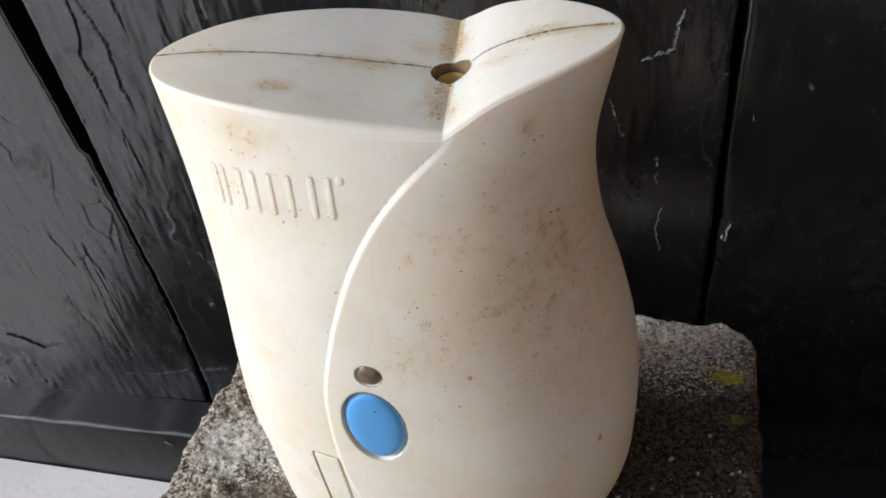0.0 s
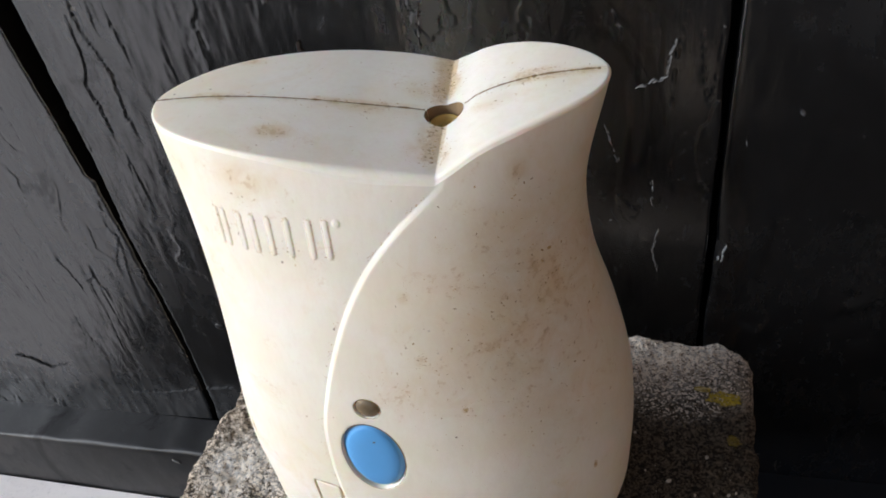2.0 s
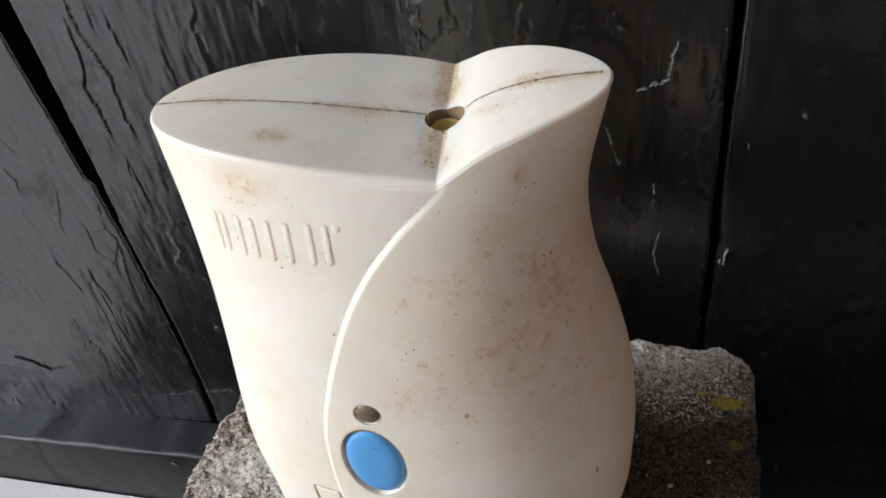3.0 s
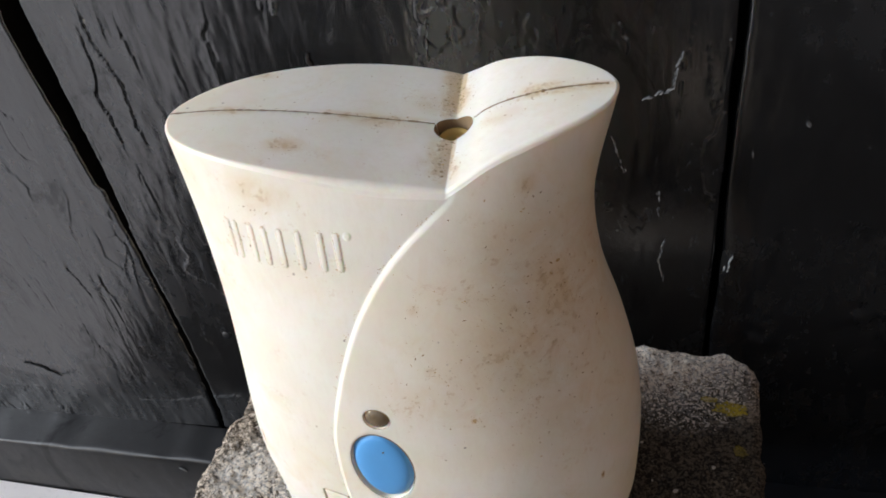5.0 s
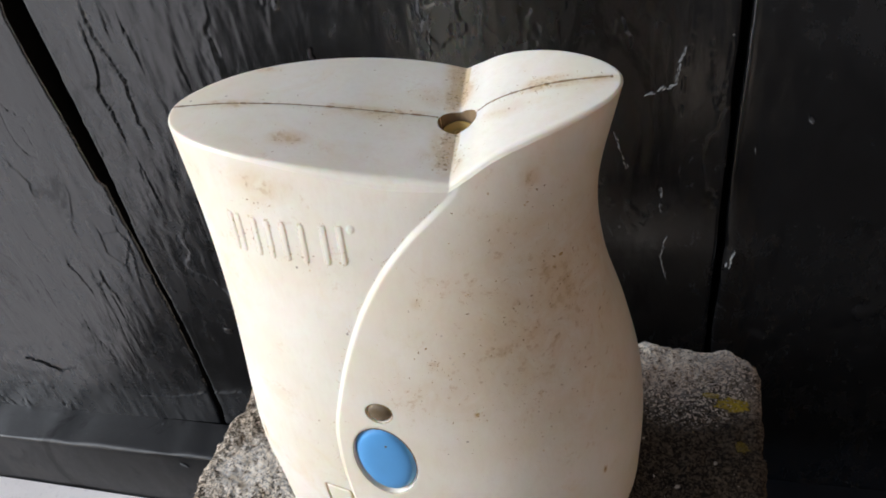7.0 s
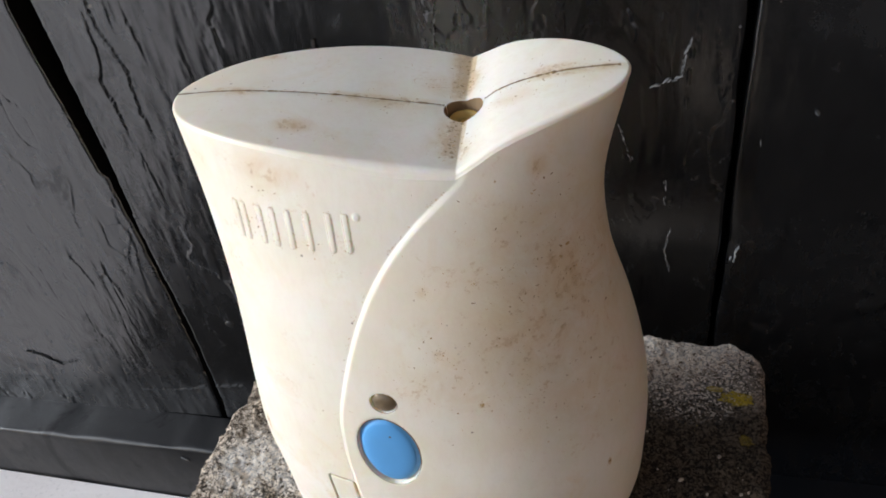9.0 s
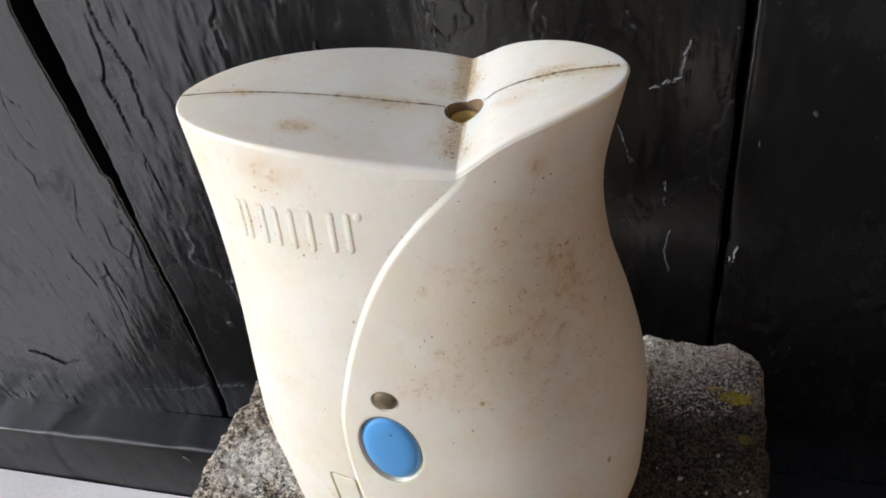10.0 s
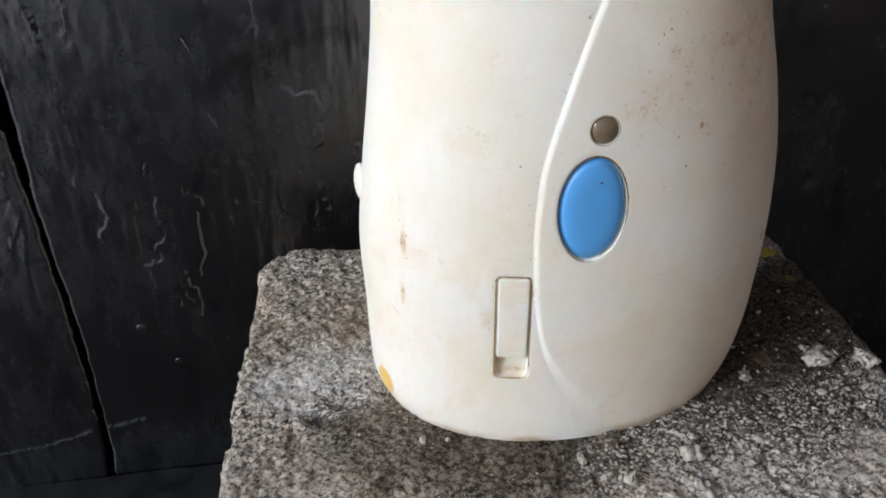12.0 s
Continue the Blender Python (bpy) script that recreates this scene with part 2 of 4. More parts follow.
lens_mat, nt, b = material("smoked_lens", 0.22)
nt.links.new(blend(nt, noise_tex(nt, coords(nt), 300, 3), (0.26, 0.19, 0.115), (0.10, 0.072, 0.042)), b.inputs["Base Color"])
b.inputs["Coat Weight"].default_value = 1.0
b.inputs["Coat Roughness"].default_value = 0.06

# black wood paint, weathered
def black_paint(name, stretch, dull=0.0, ior=2.2):
    m, nt, b = material(name, 0.45)
    v = coords(nt)
    grain = noise_tex(nt, coords(nt, stretch), 260, 5, 0.6)
    blot = noise_tex(nt, v, 14, 5, 0.6, 0.4)
    col = blend(nt, step(nt, blot, 0.35, 0.7), (0.0013, 0.0013, 0.0015), (0.0030, 0.0030, 0.0034))
    dust = calc(nt, "MULTIPLY", step(nt, noise_tex(nt, v, 70, 6, 0.7), 0.55, 0.75), step(nt, grain, 0.4, 0.7))
    col = blend(nt, calc(nt, "MULTIPLY", dust, 0.09), col, (0.045, 0.042, 0.041))
    chip = step(nt, cells(nt, v, 70), 0.045, 0.025)
    chip = calc(nt, "MULTIPLY", chip, step(nt, noise_tex(nt, v, 18, 3), 0.58, 0.64))
    col = blend(nt, calc(nt, "MULTIPLY", chip, 0.5), col, (0.30, 0.29, 0.28))
    motes = calc(nt, "MULTIPLY", step(nt, cells(nt, v, 230), 0.075, 0.04), step(nt, noise_tex(nt, coords(nt, (1, 1, 1), (5, 2, 1)), 26, 3), 0.54, 0.62))
    col = blend(nt, calc(nt, "MULTIPLY", motes, 0.5), col, (0.16, 0.155, 0.15))
    nt.links.new(col, b.inputs["Base Color"])
    patchy = calc(nt, "ADD", calc(nt, "MULTIPLY", blot, 0.5), calc(nt, "MULTIPLY", noise_tex(nt, coords(nt, (1, 1, 0.5)), 110, 6, 0.75, 0.5), 0.5))
    nt.links.new(step(nt, patchy, 0.38, 0.62, 0.18 + dull, 0.30 + dull), b.inputs["Roughness"])
    b.inputs["IOR"].default_value = ior
    worn = step(nt, noise_tex(nt, coords(nt, (1, 1, 0.5)), 24, 7, 0.72, 1.0), 0.53, 0.66)
    nt.links.new(step(nt, worn, 0.0, 1.0, 0.5, 0.30), b.inputs["Specular IOR Level"])
    flake = step(nt, noise_tex(nt, coords(nt, (1, 1, 0.6)), 45, 6, 0.6, 0.8), 0.56, 0.575)
    flake = calc(nt, "MULTIPLY", flake, step(nt, noise_tex(nt, v, 16, 2), 0.50, 0.60))
    fine = noise_tex(nt, v, 700, 4, 0.6)
    crazed = step(nt, noise_tex(nt, coords(nt, (1, 1, 0.45)), 170, 7, 0.7, 1.2), 0.50, 0.56)
    crazed = calc(nt, "MULTIPLY", crazed, step(nt, noise_tex(nt, v, 30, 3), 0.42, 0.62))
    uneven = noise_tex(nt, coords(nt, (1, 1, 0.45)), 130, 6, 0.68, 0.6)
    fine = calc(nt, "ADD", calc(nt, "ADD", fine, crazed), calc(nt, "MULTIPLY", uneven, 3.0))
    relief = calc(nt, "ADD", calc(nt, "MULTIPLY", grain, 0.10), calc(nt, "ADD", calc(nt, "MULTIPLY", flake, 0.30), calc(nt, "MULTIPLY", fine, 0.14)))
    bump(nt, b, relief, 0.0005, 0.17)
    return m


paint = black_paint("black_wood_paint", (1, 1, 0.12))
rail_paint = black_paint("black_rail_paint", (0.15, 1, 1), 0.24, 1.6)

# board sides and backing: the gap's shade is put into a near-black colour
shaded_edge, nt, b = material("shaded_board_edge", 0.95)
nt.links.new(blend(nt, noise_tex(nt, coords(nt, (1, 1, 0.1)), 300, 5), (0.003, 0.003, 0.003), (0.009, 0.008, 0.007)), b.inputs["Base Color"])
b.inputs["Specular IOR Level"].default_value = 0.1

chip_mat, nt, b = material("bare_chipped_paint", 0.8)
nt.links.new(blend(nt, noise_tex(nt, coords(nt), 500, 4), (0.26, 0.26, 0.255), (0.03, 0.03, 0.03)), b.inputs["Base Color"])

scuff_mat, nt, b = material("scuffed_paint", 0.7)
nt.links.new(blend(nt, noise_tex(nt, coords(nt), 500, 4), (0.055, 0.055, 0.055), (0.012, 0.012, 0.012)), b.inputs["Base Color"])

# concrete with visible aggregate
concrete, nt, b = material("rough_concrete", 0.92)
v = coords(nt)
grit = noise_tex(nt, v, 950, 6, 0.8)
big = noise_tex(nt, v, 38, 5, 0.65, 0.5)


# ragged outlines for the grains
wob_n = nt.nodes.new("ShaderNodeTexNoise")
wob_n.inputs["Scale"].default_value = 900
wob_n.inputs["Detail"].default_value = 3
nt.links.new(v, wob_n.inputs["Vector"])
wob_v = nt.nodes.new("ShaderNodeVectorMath")
wob_v.operation = "MULTIPLY_ADD"
wob_v.inputs[1].default_value = (0.0008, 0.0008, 0.0008)
nt.links.new(wob_n.outputs["Color"], wob_v.inputs[0])
nt.links.new(v, wob_v.inputs[2])


def cell_tone(scale):
    sep = nt.nodes.new("ShaderNodeSeparateColor")
    nt.links.new(cells(nt, wob_v.outputs[0], scale, "F1", "Color"), sep.inputs[0])
    return sep.outputs[0]


pebble = cell_tone(860)
tone = calc(nt, "ADD", calc(nt, "MULTIPLY", pebble, 0.26), calc(nt, "MULTIPLY", cell_tone(1350), 0.36))
tone = calc(nt, "ADD", calc(nt, "ADD", tone, calc(nt, "MULTIPLY", cell_tone(3000), 0.18)), calc(nt, "MULTIPLY", grit, 0.36))
ramp = nt.nodes.new("ShaderNodeValToRGB")
nt.links.new(tone, ramp.inputs[0])
ramp.color_ramp.elements[0].position, ramp.color_ramp.elements[0].color = 0.42, (0.048, 0.036, 0.026, 1)
ramp.color_ramp.elements[1].position, ramp.color_ramp.elements[1].color = 0.77, (0.92, 0.80, 0.65, 1)
e = ramp.color_ramp.elements.new(0.58)
e.color = (0.45, 0.365, 0.275, 1)
col = blend(nt, calc(nt, "MULTIPLY", step(nt, big, 0.44, 0.70), 0.28), ramp.outputs[0], (0.10, 0.088, 0.070))
lime = noise_tex(nt, v, 520, 5, 0.75)
pore = calc(nt, "MULTIPLY", step(nt, cells(nt, v, 260), 0.34, 0.18), step(nt, noise_tex(nt, v, 90, 3), 0.42, 0.54))
col = blend(nt, calc(nt, "MULTIPLY", pore, 0.8), col, (0.030, 0.025, 0.020))
pale = calc(nt, "MULTIPLY", step(nt, cells(nt, v, 560), 0.36, 0.24), step(nt, noise_tex(nt, coords(nt, (1, 1, 1), (3, 1, 2)), 120, 3), 0.52, 0.60))
col = blend(nt, calc(nt, "MULTIPLY", pale, 0.8), col, (0.74, 0.67, 0.58))
warm = step(nt, noise_tex(nt, coords(nt, (1, 1, 1), (7, 3, 0)), 22, 5, 0.65, 0.6), 0.40, 0.66)
col = blend(nt, calc(nt, "MULTIPLY", warm, 0.5), col, blend(nt, tone, (0.075, 0.050, 0.032), (0.66, 0.49, 0.33)))
# one dark colour for damp concrete and for the painted shadow
damp_shade = blend(nt, step(nt, tone, 0.42, 0.80), (0.020, 0.015, 0.010), (0.15, 0.115, 0.078))
for place, radius, amount in DAMP_SHADE:
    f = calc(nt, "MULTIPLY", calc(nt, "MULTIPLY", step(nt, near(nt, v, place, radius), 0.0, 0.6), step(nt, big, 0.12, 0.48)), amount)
    col = blend(nt, f, col, damp_shade)
fleck = cell_tone(1500)
for place, radius, amount in LIME:
    zone = near(nt, v, place, radius)
    col = blend(nt, calc(nt, "MULTIPLY", calc(nt, "MULTIPLY", zone, step(nt, lime, 0.46, 0.54)), (0.8 if place[0] < -0.08 or place[1] > 0.2 else 0.15) * amount), col, (0.60, 0.57, 0.53))
    patch = calc(nt, "ADD", fleck, calc(nt, "MULTIPLY", zone, 0.38))
    col = blend(nt, calc(nt, "MULTIPLY", step(nt, patch, 0.86, 0.90), calc(nt, "MULTIPLY", step(nt, zone, 0.02, 0.25), amount)), col, (0.86, 0.77, 0.65))
for place, radius, amount in RUST:
    f = calc(nt, "MULTIPLY", calc(nt, "MULTIPLY", near(nt, v, place, radius), step(nt, lime, 0.35, 0.55)), amount)
    col = blend(nt, f, col, (0.33, 0.20, 0.11))
splash = noise_tex(nt, coords(nt, (1, 1.6, 1)), 330, 5, 0.7)
for place, radius, amount, stretch in YELLOW:
    f = calc(nt, "ADD", near(nt, v, place, radius, stretch), calc(nt, "MULTIPLY", calc(nt, "SUBTRACT", splash, 0.5), 1.6))
    col = blend(nt, calc(nt, "MULTIPLY", step(nt, f, 0.30, 0.50), calc(nt, "MULTIPLY", step(nt, grit, 0.36, 0.52), amount)), col, blend(nt, splash, (0.30, 0.21, 0.012), (0.80, 0.60, 0.05)))
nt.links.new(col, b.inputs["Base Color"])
b.inputs["Specular IOR Level"].default_value = 0.25
bump(nt, b, calc(nt, "ADD", grit, calc(nt, "ADD", calc(nt, "MULTIPLY", pebble, 0.5), calc(nt, "MULTIPLY", fleck, 0.4))), 0.0011, 0.85)

stone_mat, nt, b = material("pale_grit", 0.9)
bump(nt, b, noise_tex(nt, coords(nt), 1400, 5, 0.7), 0.0007, 0.9)
nt.links.new(blend(nt, noise_tex(nt, coords(nt), 700, 5), (0.40, 0.345, 0.27), (0.72, 0.64, 0.53)), b.inputs["Base Color"])

# pale sunlit paving
paving, nt, b = material("pale_paving", 0.8)
v = coords(nt)
col = blend(nt, step(nt, noise_tex(nt, v, 6, 6, 0.6), 0.3, 0.7), (0.89, 0.835, 0.80), (0.79, 0.735, 0.70))
col = blend(nt, calc(nt, "MULTIPLY", step(nt, noise_tex(nt, v, 300, 4), 0.55, 0.75), 0.3), col, (0.40, 0.38, 0.36))
nt.links.new(col, b.inputs["Base Color"])
bump(nt, b, noise_tex(nt, v, 250, 5), 0.0006, 0.5)


# brown of the added side wall, chosen for its warm bounce
bounce_brown, nt, b = material("bounce_wall_brown", 0.9)
v = coords(nt)
nt.links.new(blend(nt, noise_tex(nt, v, 5, 6, 0.65), (0.27, 0.165, 0.092), (0.19, 0.116, 0.066)), b.inputs["Base Color"])
bump(nt, b, noise_tex(nt, v, 90, 6), 0.002, 0.5)

# ground out of view, made dark so that the wall mirrors little light
unseen_ground, nt, b = material("dark_unseen_ground", 0.95)
v = coords(nt)
nt.links.new(blend(nt, noise_tex(nt, v, 30, 6, 0.7), (0.010, 0.008, 0.007), (0.030, 0.025, 0.021)), b.inputs["Base Color"])
bump(nt, b, noise_tex(nt, v, 120, 6), 0.003, 0.7)


# ---- mesh helpers ----
def lattice(p, seed):
    """Smooth value noise in [-1, 1] at points p (n, 3)."""
    i = np.floor(p).astype(np.int64)
    f = p - i
    f = f * f * (3 - 2 * f)
    out = np.zeros(len(p))
    for dx in (0, 1):
        for dy in (0, 1):
            for dz in (0, 1):
                h = ((i[:, 0] + dx) * 73856093) ^ ((i[:, 1] + dy) * 19349663) ^ ((i[:, 2] + dz) * 83492791) ^ (seed * 2654435761)
                h = (h ^ (h >> 13)) * 1274126177 & 0xFFFFFFFF
                h = (h ^ (h >> 16)) & 0xFFFF
                w = (f[:, 0] if dx else 1 - f[:, 0]) * (f[:, 1] if dy else 1 - f[:, 1]) * (f[:, 2] if dz else 1 - f[:, 2])
                out += w * (h / 32767.5 - 1)
    return out


def fbm(p, octaves, seed, gain=0.5):
    out, amp = np.zeros(len(p)), 1.0
    for k in range(octaves):
        out += amp * lattice(p * 2.0 ** k, seed + k)
        amp *= gain
    return out


def smooth(x, lo, hi):
    t = np.clip((x - lo) / (hi - lo), 0, 1)
    return t * t * (3 - 2 * t)


def hermite(xs, ys, x):
    xs, ys = np.asarray(xs, float), np.asarray(ys, float)
    x = np.clip(x, xs[0], xs[-1])
    d = np.gradient(ys, xs)
    i = np.clip(np.searchsorted(xs, x) - 1, 0, len(xs) - 2)
    h = xs[i + 1] - xs[i]
    t = (x - xs[i]) / h
    return (2 * t**3 - 3 * t**2 + 1) * ys[i] + (t**3 - 2 * t**2 + t) * h * d[i] + (3 * t**2 - 2 * t**3) * ys[i + 1] + (t**3 - t**2) * h * d[i + 1]


def mesh_of(name, verts, faces, mat, shade=True):
    me = bpy.data.meshes.new(name)
    me.from_pydata([tuple(p) for p in verts], [], [tuple(int(k) for k in f) for f in faces])
    me.validate()
    if shade:
        me.shade_smooth()
    me.materials.append(mat)
    return me


def part_mesh(name, verts, faces, mat, parent=None, label="", shade=True):
    ob = new(name, mesh_of(name, verts, faces, mat, shade))
    if parent is not None:
        ob.parent = parent
    if label:
        ob["label"] = label
    return ob


def part(name, bm, mat, parent=None, label="", shade=False):
    me = bpy.data.meshes.new(name)
    bmesh.ops.recalc_face_normals(bm, faces=bm.faces)
    bm.to_mesh(me)
    bm.free()
    if shade:
        me.shade_smooth()
    me.materials.append(mat)
    ob = new(name, me)
    if parent is not None:
        ob.parent = parent
    if label:
        ob["label"] = label
    return ob


def grid_faces(rows, cols, closed=False, base=0):
    """Quads of a grid stored row by row."""
    r, c = np.meshgrid(np.arange(rows - 1), np.arange(cols if closed else cols - 1), indexing="ij")
    a = base + r * cols + c
    b_ = base + r * cols + (c + 1) % cols
    return np.stack([a, b_, b_ + cols, a + cols], -1).reshape(-1, 4)


def box_bm(lo, hi, bevel=0.0, segments=2):
    bm = bmesh.new()
    bmesh.ops.create_cube(bm, size=1)
    for q in bm.verts:
        q.co = Vector([lo[k] + (q.co[k] + 0.5) * (hi[k] - lo[k]) for k in range(3)])
    if bevel:
        bmesh.ops.bevel(bm, geom=bm.edges[:], offset=bevel, segments=segments, affect="EDGES")
    return bm


# ---- setting ----
GROUND, TOP, WALL = -0.045, 0.15, 0.269

bm = bmesh.new()
for x, y in ((-60, -60), (60, -60), (60, 60), (-60, 60)):
    bm.verts.new((x, y, GROUND))
bm.faces.new(bm.verts)
tagged(part("ground", bm, unseen_ground), "unseen ground in front of the wall, made dark for the wall's reflection", "ground", kind="structure")
bm = bmesh.new()
# only the strip by the rail shows; the rest is added for bounce and reflections
rim = [(-0.240, 0.2425), (-14.0, 0.2425), (-14.0, -9.0), (6.0, -9.0), (6.0, -1.75), (-0.90, -1.45), (-0.62, -0.42), (-0.47, -0.08), (-0.43, 0.09), (-0.37, 0.205), (-0.25, 0.225)]
upper = [bm.verts.new((x, y, GROUND + 0.004)) for x, y in rim]
lower = [bm.verts.new((x, y, GROUND - 0.03)) for x, y in rim]
bm.faces.new(upper)
for i in range(len(rim)):
    k = (i + 1) % len(rim)
    bm.faces.new((upper[i], lower[i], lower[k], upper[k]))
tagged(part("pavement", bm, paving), "pale dusty paving beside the wall, extended out of view to bounce light", "paving", kind="structure")
# added wall out of view: warms the shaded side of the dispenser
tagged(part("bounce_wall", box_bm((1.30, -3.4, GROUND), (1.36, WALL - 0.004, 2.8), 0.004), bounce_brown), "unseen dark brown side wall added to bounce warm light", "wall", kind="structure")


# long splits in the paint (x, z), their width and depth, by board
CRACKS = {
    2: [([(-0.2113, 0.2783), (-0.2116, 0.2736), (-0.2107, 0.2674), (-0.2082, 0.2593), (-0.2077, 0.257), (-0.2054, 0.249), (-0.2062, 0.2403), (-0.2073, 0.2282), (-0.2059, 0.2241)], 0.0009, 0.0014),
        ([(-0.215, 0.2683), (-0.215, 0.2602), (-0.2157, 0.2565), (-0.2168, 0.2509), (-0.2199, 0.2441), (-0.2197, 0.2391), (-0.2179, 0.2341), (-0.218, 0.2269), (-0.2183, 0.2238)], 0.0009, 0.0014), ([(-0.196, 0.2708), (-0.1955, 0.2655), (-0.1947, 0.2597)], 0.0008, 0.0010), ([(-0.2034, 0.2752), (-0.2038, 0.2722)], 0.0008, 0.0009), ([(-0.1567, 0.2753), (-0.1602, 0.2703), (-0.1584, 0.26)], 0.0008, 0.0009), ([(-0.1766, 0.2546), (-0.1761, 0.251)], 0.0007, 0.0008), ([(-0.2158, 0.203), (-0.2145, 0.186)], 0.0007, 0.0008)]
    + [([(-0.2005, 0.205), (-0.2015, 0.195), (-0.2044, 0.172), (-0.2115, 0.161), (-0.2045, 0.154), (-0.2090, 0.133), (-0.2105, 0.116), (-0.2157, 0.098)], 0.0006, 0.0002),
        ([(-0.1903, 0.189), (-0.1901, 0.179), (-0.1940, 0.169)], 0.0006, 0.0002), ([(-0.1716, 0.224), (-0.1683, 0.216), (-0.1641, 0.208), (-0.1584, 0.196), (-0.1650, 0.193)], 0.0006, 0.0002),
        ([(-0.1420, 0.240), (-0.1411, 0.226)], 0.0007, 0.0006), ([(-0.1234, 0.196), (-0.1302, 0.168), (-0.1409, 0.145)], 0.0005, 0.0002), ([(-0.160, 0.262), (-0.158, 0.238)], 0.0006, 0.0005)],
    1: [([(-0.2880, 0.202), (-0.2851, 0.1986), (-0.2823, 0.192), (-0.2839, 0.187)], 0.0008, 0.0010), ([(-0.2626, 0.186), (-0.2714, 0.164)], 0.0006, 0.0006), ([(-0.2866, 0.139), (-0.2835, 0.132), (-0.2812, 0.123), (-0.2693, 0.1285), (-0.2665, 0.120)], 0.0008, 0.0009),
        ([(-0.2425, 0.152), (-0.2470, 0.131)], 0.0006, 0.0006), ([(-0.2567, 0.162), (-0.2454, 0.165), (-0.2415, 0.158), (-0.2504, 0.142), (-0.2580, 0.150), (-0.2567, 0.162)], 0.0006, 0.0006), ([(-0.330, 0.240), (-0.322, 0.200)], 0.0006, 0.0006)],
}


def plank(left_edge, right_edge, z0, z1, seed, spacing, depth=0.019):
    """A board with worn edges and blistered paint; edges are functions of height. Returns verts and faces."""
    zs = np.concatenate([np.arange(z0, 0.30, spacing), np.linspace(0.30, z1, 60)])
    nu = int(0.27 / spacing)
    u = np.linspace(0, 1, nu)
    zz, uu = np.meshgrid(zs, u, indexing="ij")
    l, r = left_edge(zs)[:, None], right_edge(zs)[:, None]
    xx = l + (r - l) * uu
    p = np.stack([xx, np.zeros_like(xx), zz], -1).reshape(-1, 3)
    blister = fbm(p * (42, 1, 20) + seed * 7.3, 5, seed, 0.6)
    flakes = smooth(blister, 0.42, 0.46) * 0.00035 * smooth(fbm(p * (10, 1, 8) + 5, 2, seed + 90), 0.05, 0.35)
    ridge = 1 - np.abs(fbm(p * (70, 1, 9) + 31 + seed, 3, seed + 20))
    split = -0.0003 * smooth(ridge, 0.97, 0.995) * smooth(fbm(p * (14, 1, 6), 2, seed + 40), 0.25, 0.6)
    wave = 0.0006 * fbm(p * (9, 1, 5), 2, seed + 60)
    edge = np.minimum(xx - l, r - xx).reshape(-1)
    rounding = -0.0007 * (1 - smooth(edge, 0, 0.0014)) ** 2
    for line, width, drop in CRACKS.get(seed, ()):
        near_ = np.full(len(p), 1.0)
        side = np.zeros(len(p))
        for (xa, za), (xb, zb) in zip(line, line[1:]):
            dx, dz = xb - xa, zb - za
            t = np.clip(((p[:, 0] - xa) * dx + (p[:, 2] - za) * dz) / (dx * dx + dz * dz), 0, 1)
            rag = 0.0009 * lattice(p * (230, 1, 150), 7) + 0.0010 * lattice(p * (640, 1, 420), 8) + 0.0005 * lattice(p * (1500, 1, 900), 9)
            d = np.hypot(p[:, 0] - xa - t * dx + rag, p[:, 2] - za - t * dz)
            closer = d < near_
            side = np.where(closer, np.sign(p[:, 0] - xa - t * dx), side)
            near_ = np.minimum(near_, d)
        split = split - 0.30 * drop * (1 - smooth(near_, 0.1 * width, 0.9 * width)) * smooth(lattice(p * (170, 1, 170), 17), -0.45, 0.15) + 0.42 * drop * np.exp(-near_ / 0.0045) * (side < 0)
    h = flakes + split + wave + rounding + 0.00010 * fbm(p * (300, 1, 60), 2, seed + 80)
    front = np.stack([p[:, 0], WALL - h, p[:, 2]], -1)
    rows = len(zs)
    faces = [grid_faces(rows, nu)]
    left = np.stack([l[:, 0], np.full(rows, WALL + depth), zs], -1)
    right = np.stack([r[:, 0], np.full(rows, WALL + depth), zs], -1)
    base = len(front)
    k = np.arange(rows - 1)
    faces.append(np.stack([base + k, k * nu, (k + 1) * nu, base + k + 1], -1))
    faces.append(np.stack([k * nu + nu - 1, base + rows + k, base + rows + k + 1, (k + 1) * nu + nu - 1], -1))
    faces.append(np.stack([base + rows + k, base + k, base + k + 1, base + rows + k + 1], -1))
    return np.concatenate([front, left, right]), np.concatenate(faces), len(faces[0])


def wander(x, amount, seed):
    def edge(z):
        q = np.stack([z * 40, z * 0, z * 0 + seed], -1)
        return x + amount * fbm(q, 3, seed)
    return edge


def drawn(zs, xs, amount, seed):
    def edge(z):
        q = np.stack([z * 110, z * 0, z * 0 + seed], -1)
        return np.interp(z, zs, xs) + amount * fbm(q, 4, seed, 0.7)
    return edge


broken_edge = drawn((-0.05, 0.016, 0.028, 0.079, 0.131, 0.166, 0.175, 0.1925, 0.1955, 0.218, 0.238, 0.262, 0.278, 0.30, 2.0), (-0.2405, -0.2400, -0.2385, -0.2368, -0.2376, -0.2384, -0.2394, -0.2394, -0.2424, -0.2440, -0.2456, -0.2476, -0.2480, -0.2440, -0.2410), 0.0003, 3)
whole_edge = drawn((-0.05, 0.016, 0.028, 0.079, 0.117, 0.133, 0.166, 0.177, 0.197, 0.225, 0.262, 0.40, 2.0), (-0.2374, -0.2368, -0.2354, -0.2340, -0.2347, -0.2357, -0.2368, -0.2362, -0.2354, -0.2360, -0.2366, -0.236, -0.236), 0.0003, 4)


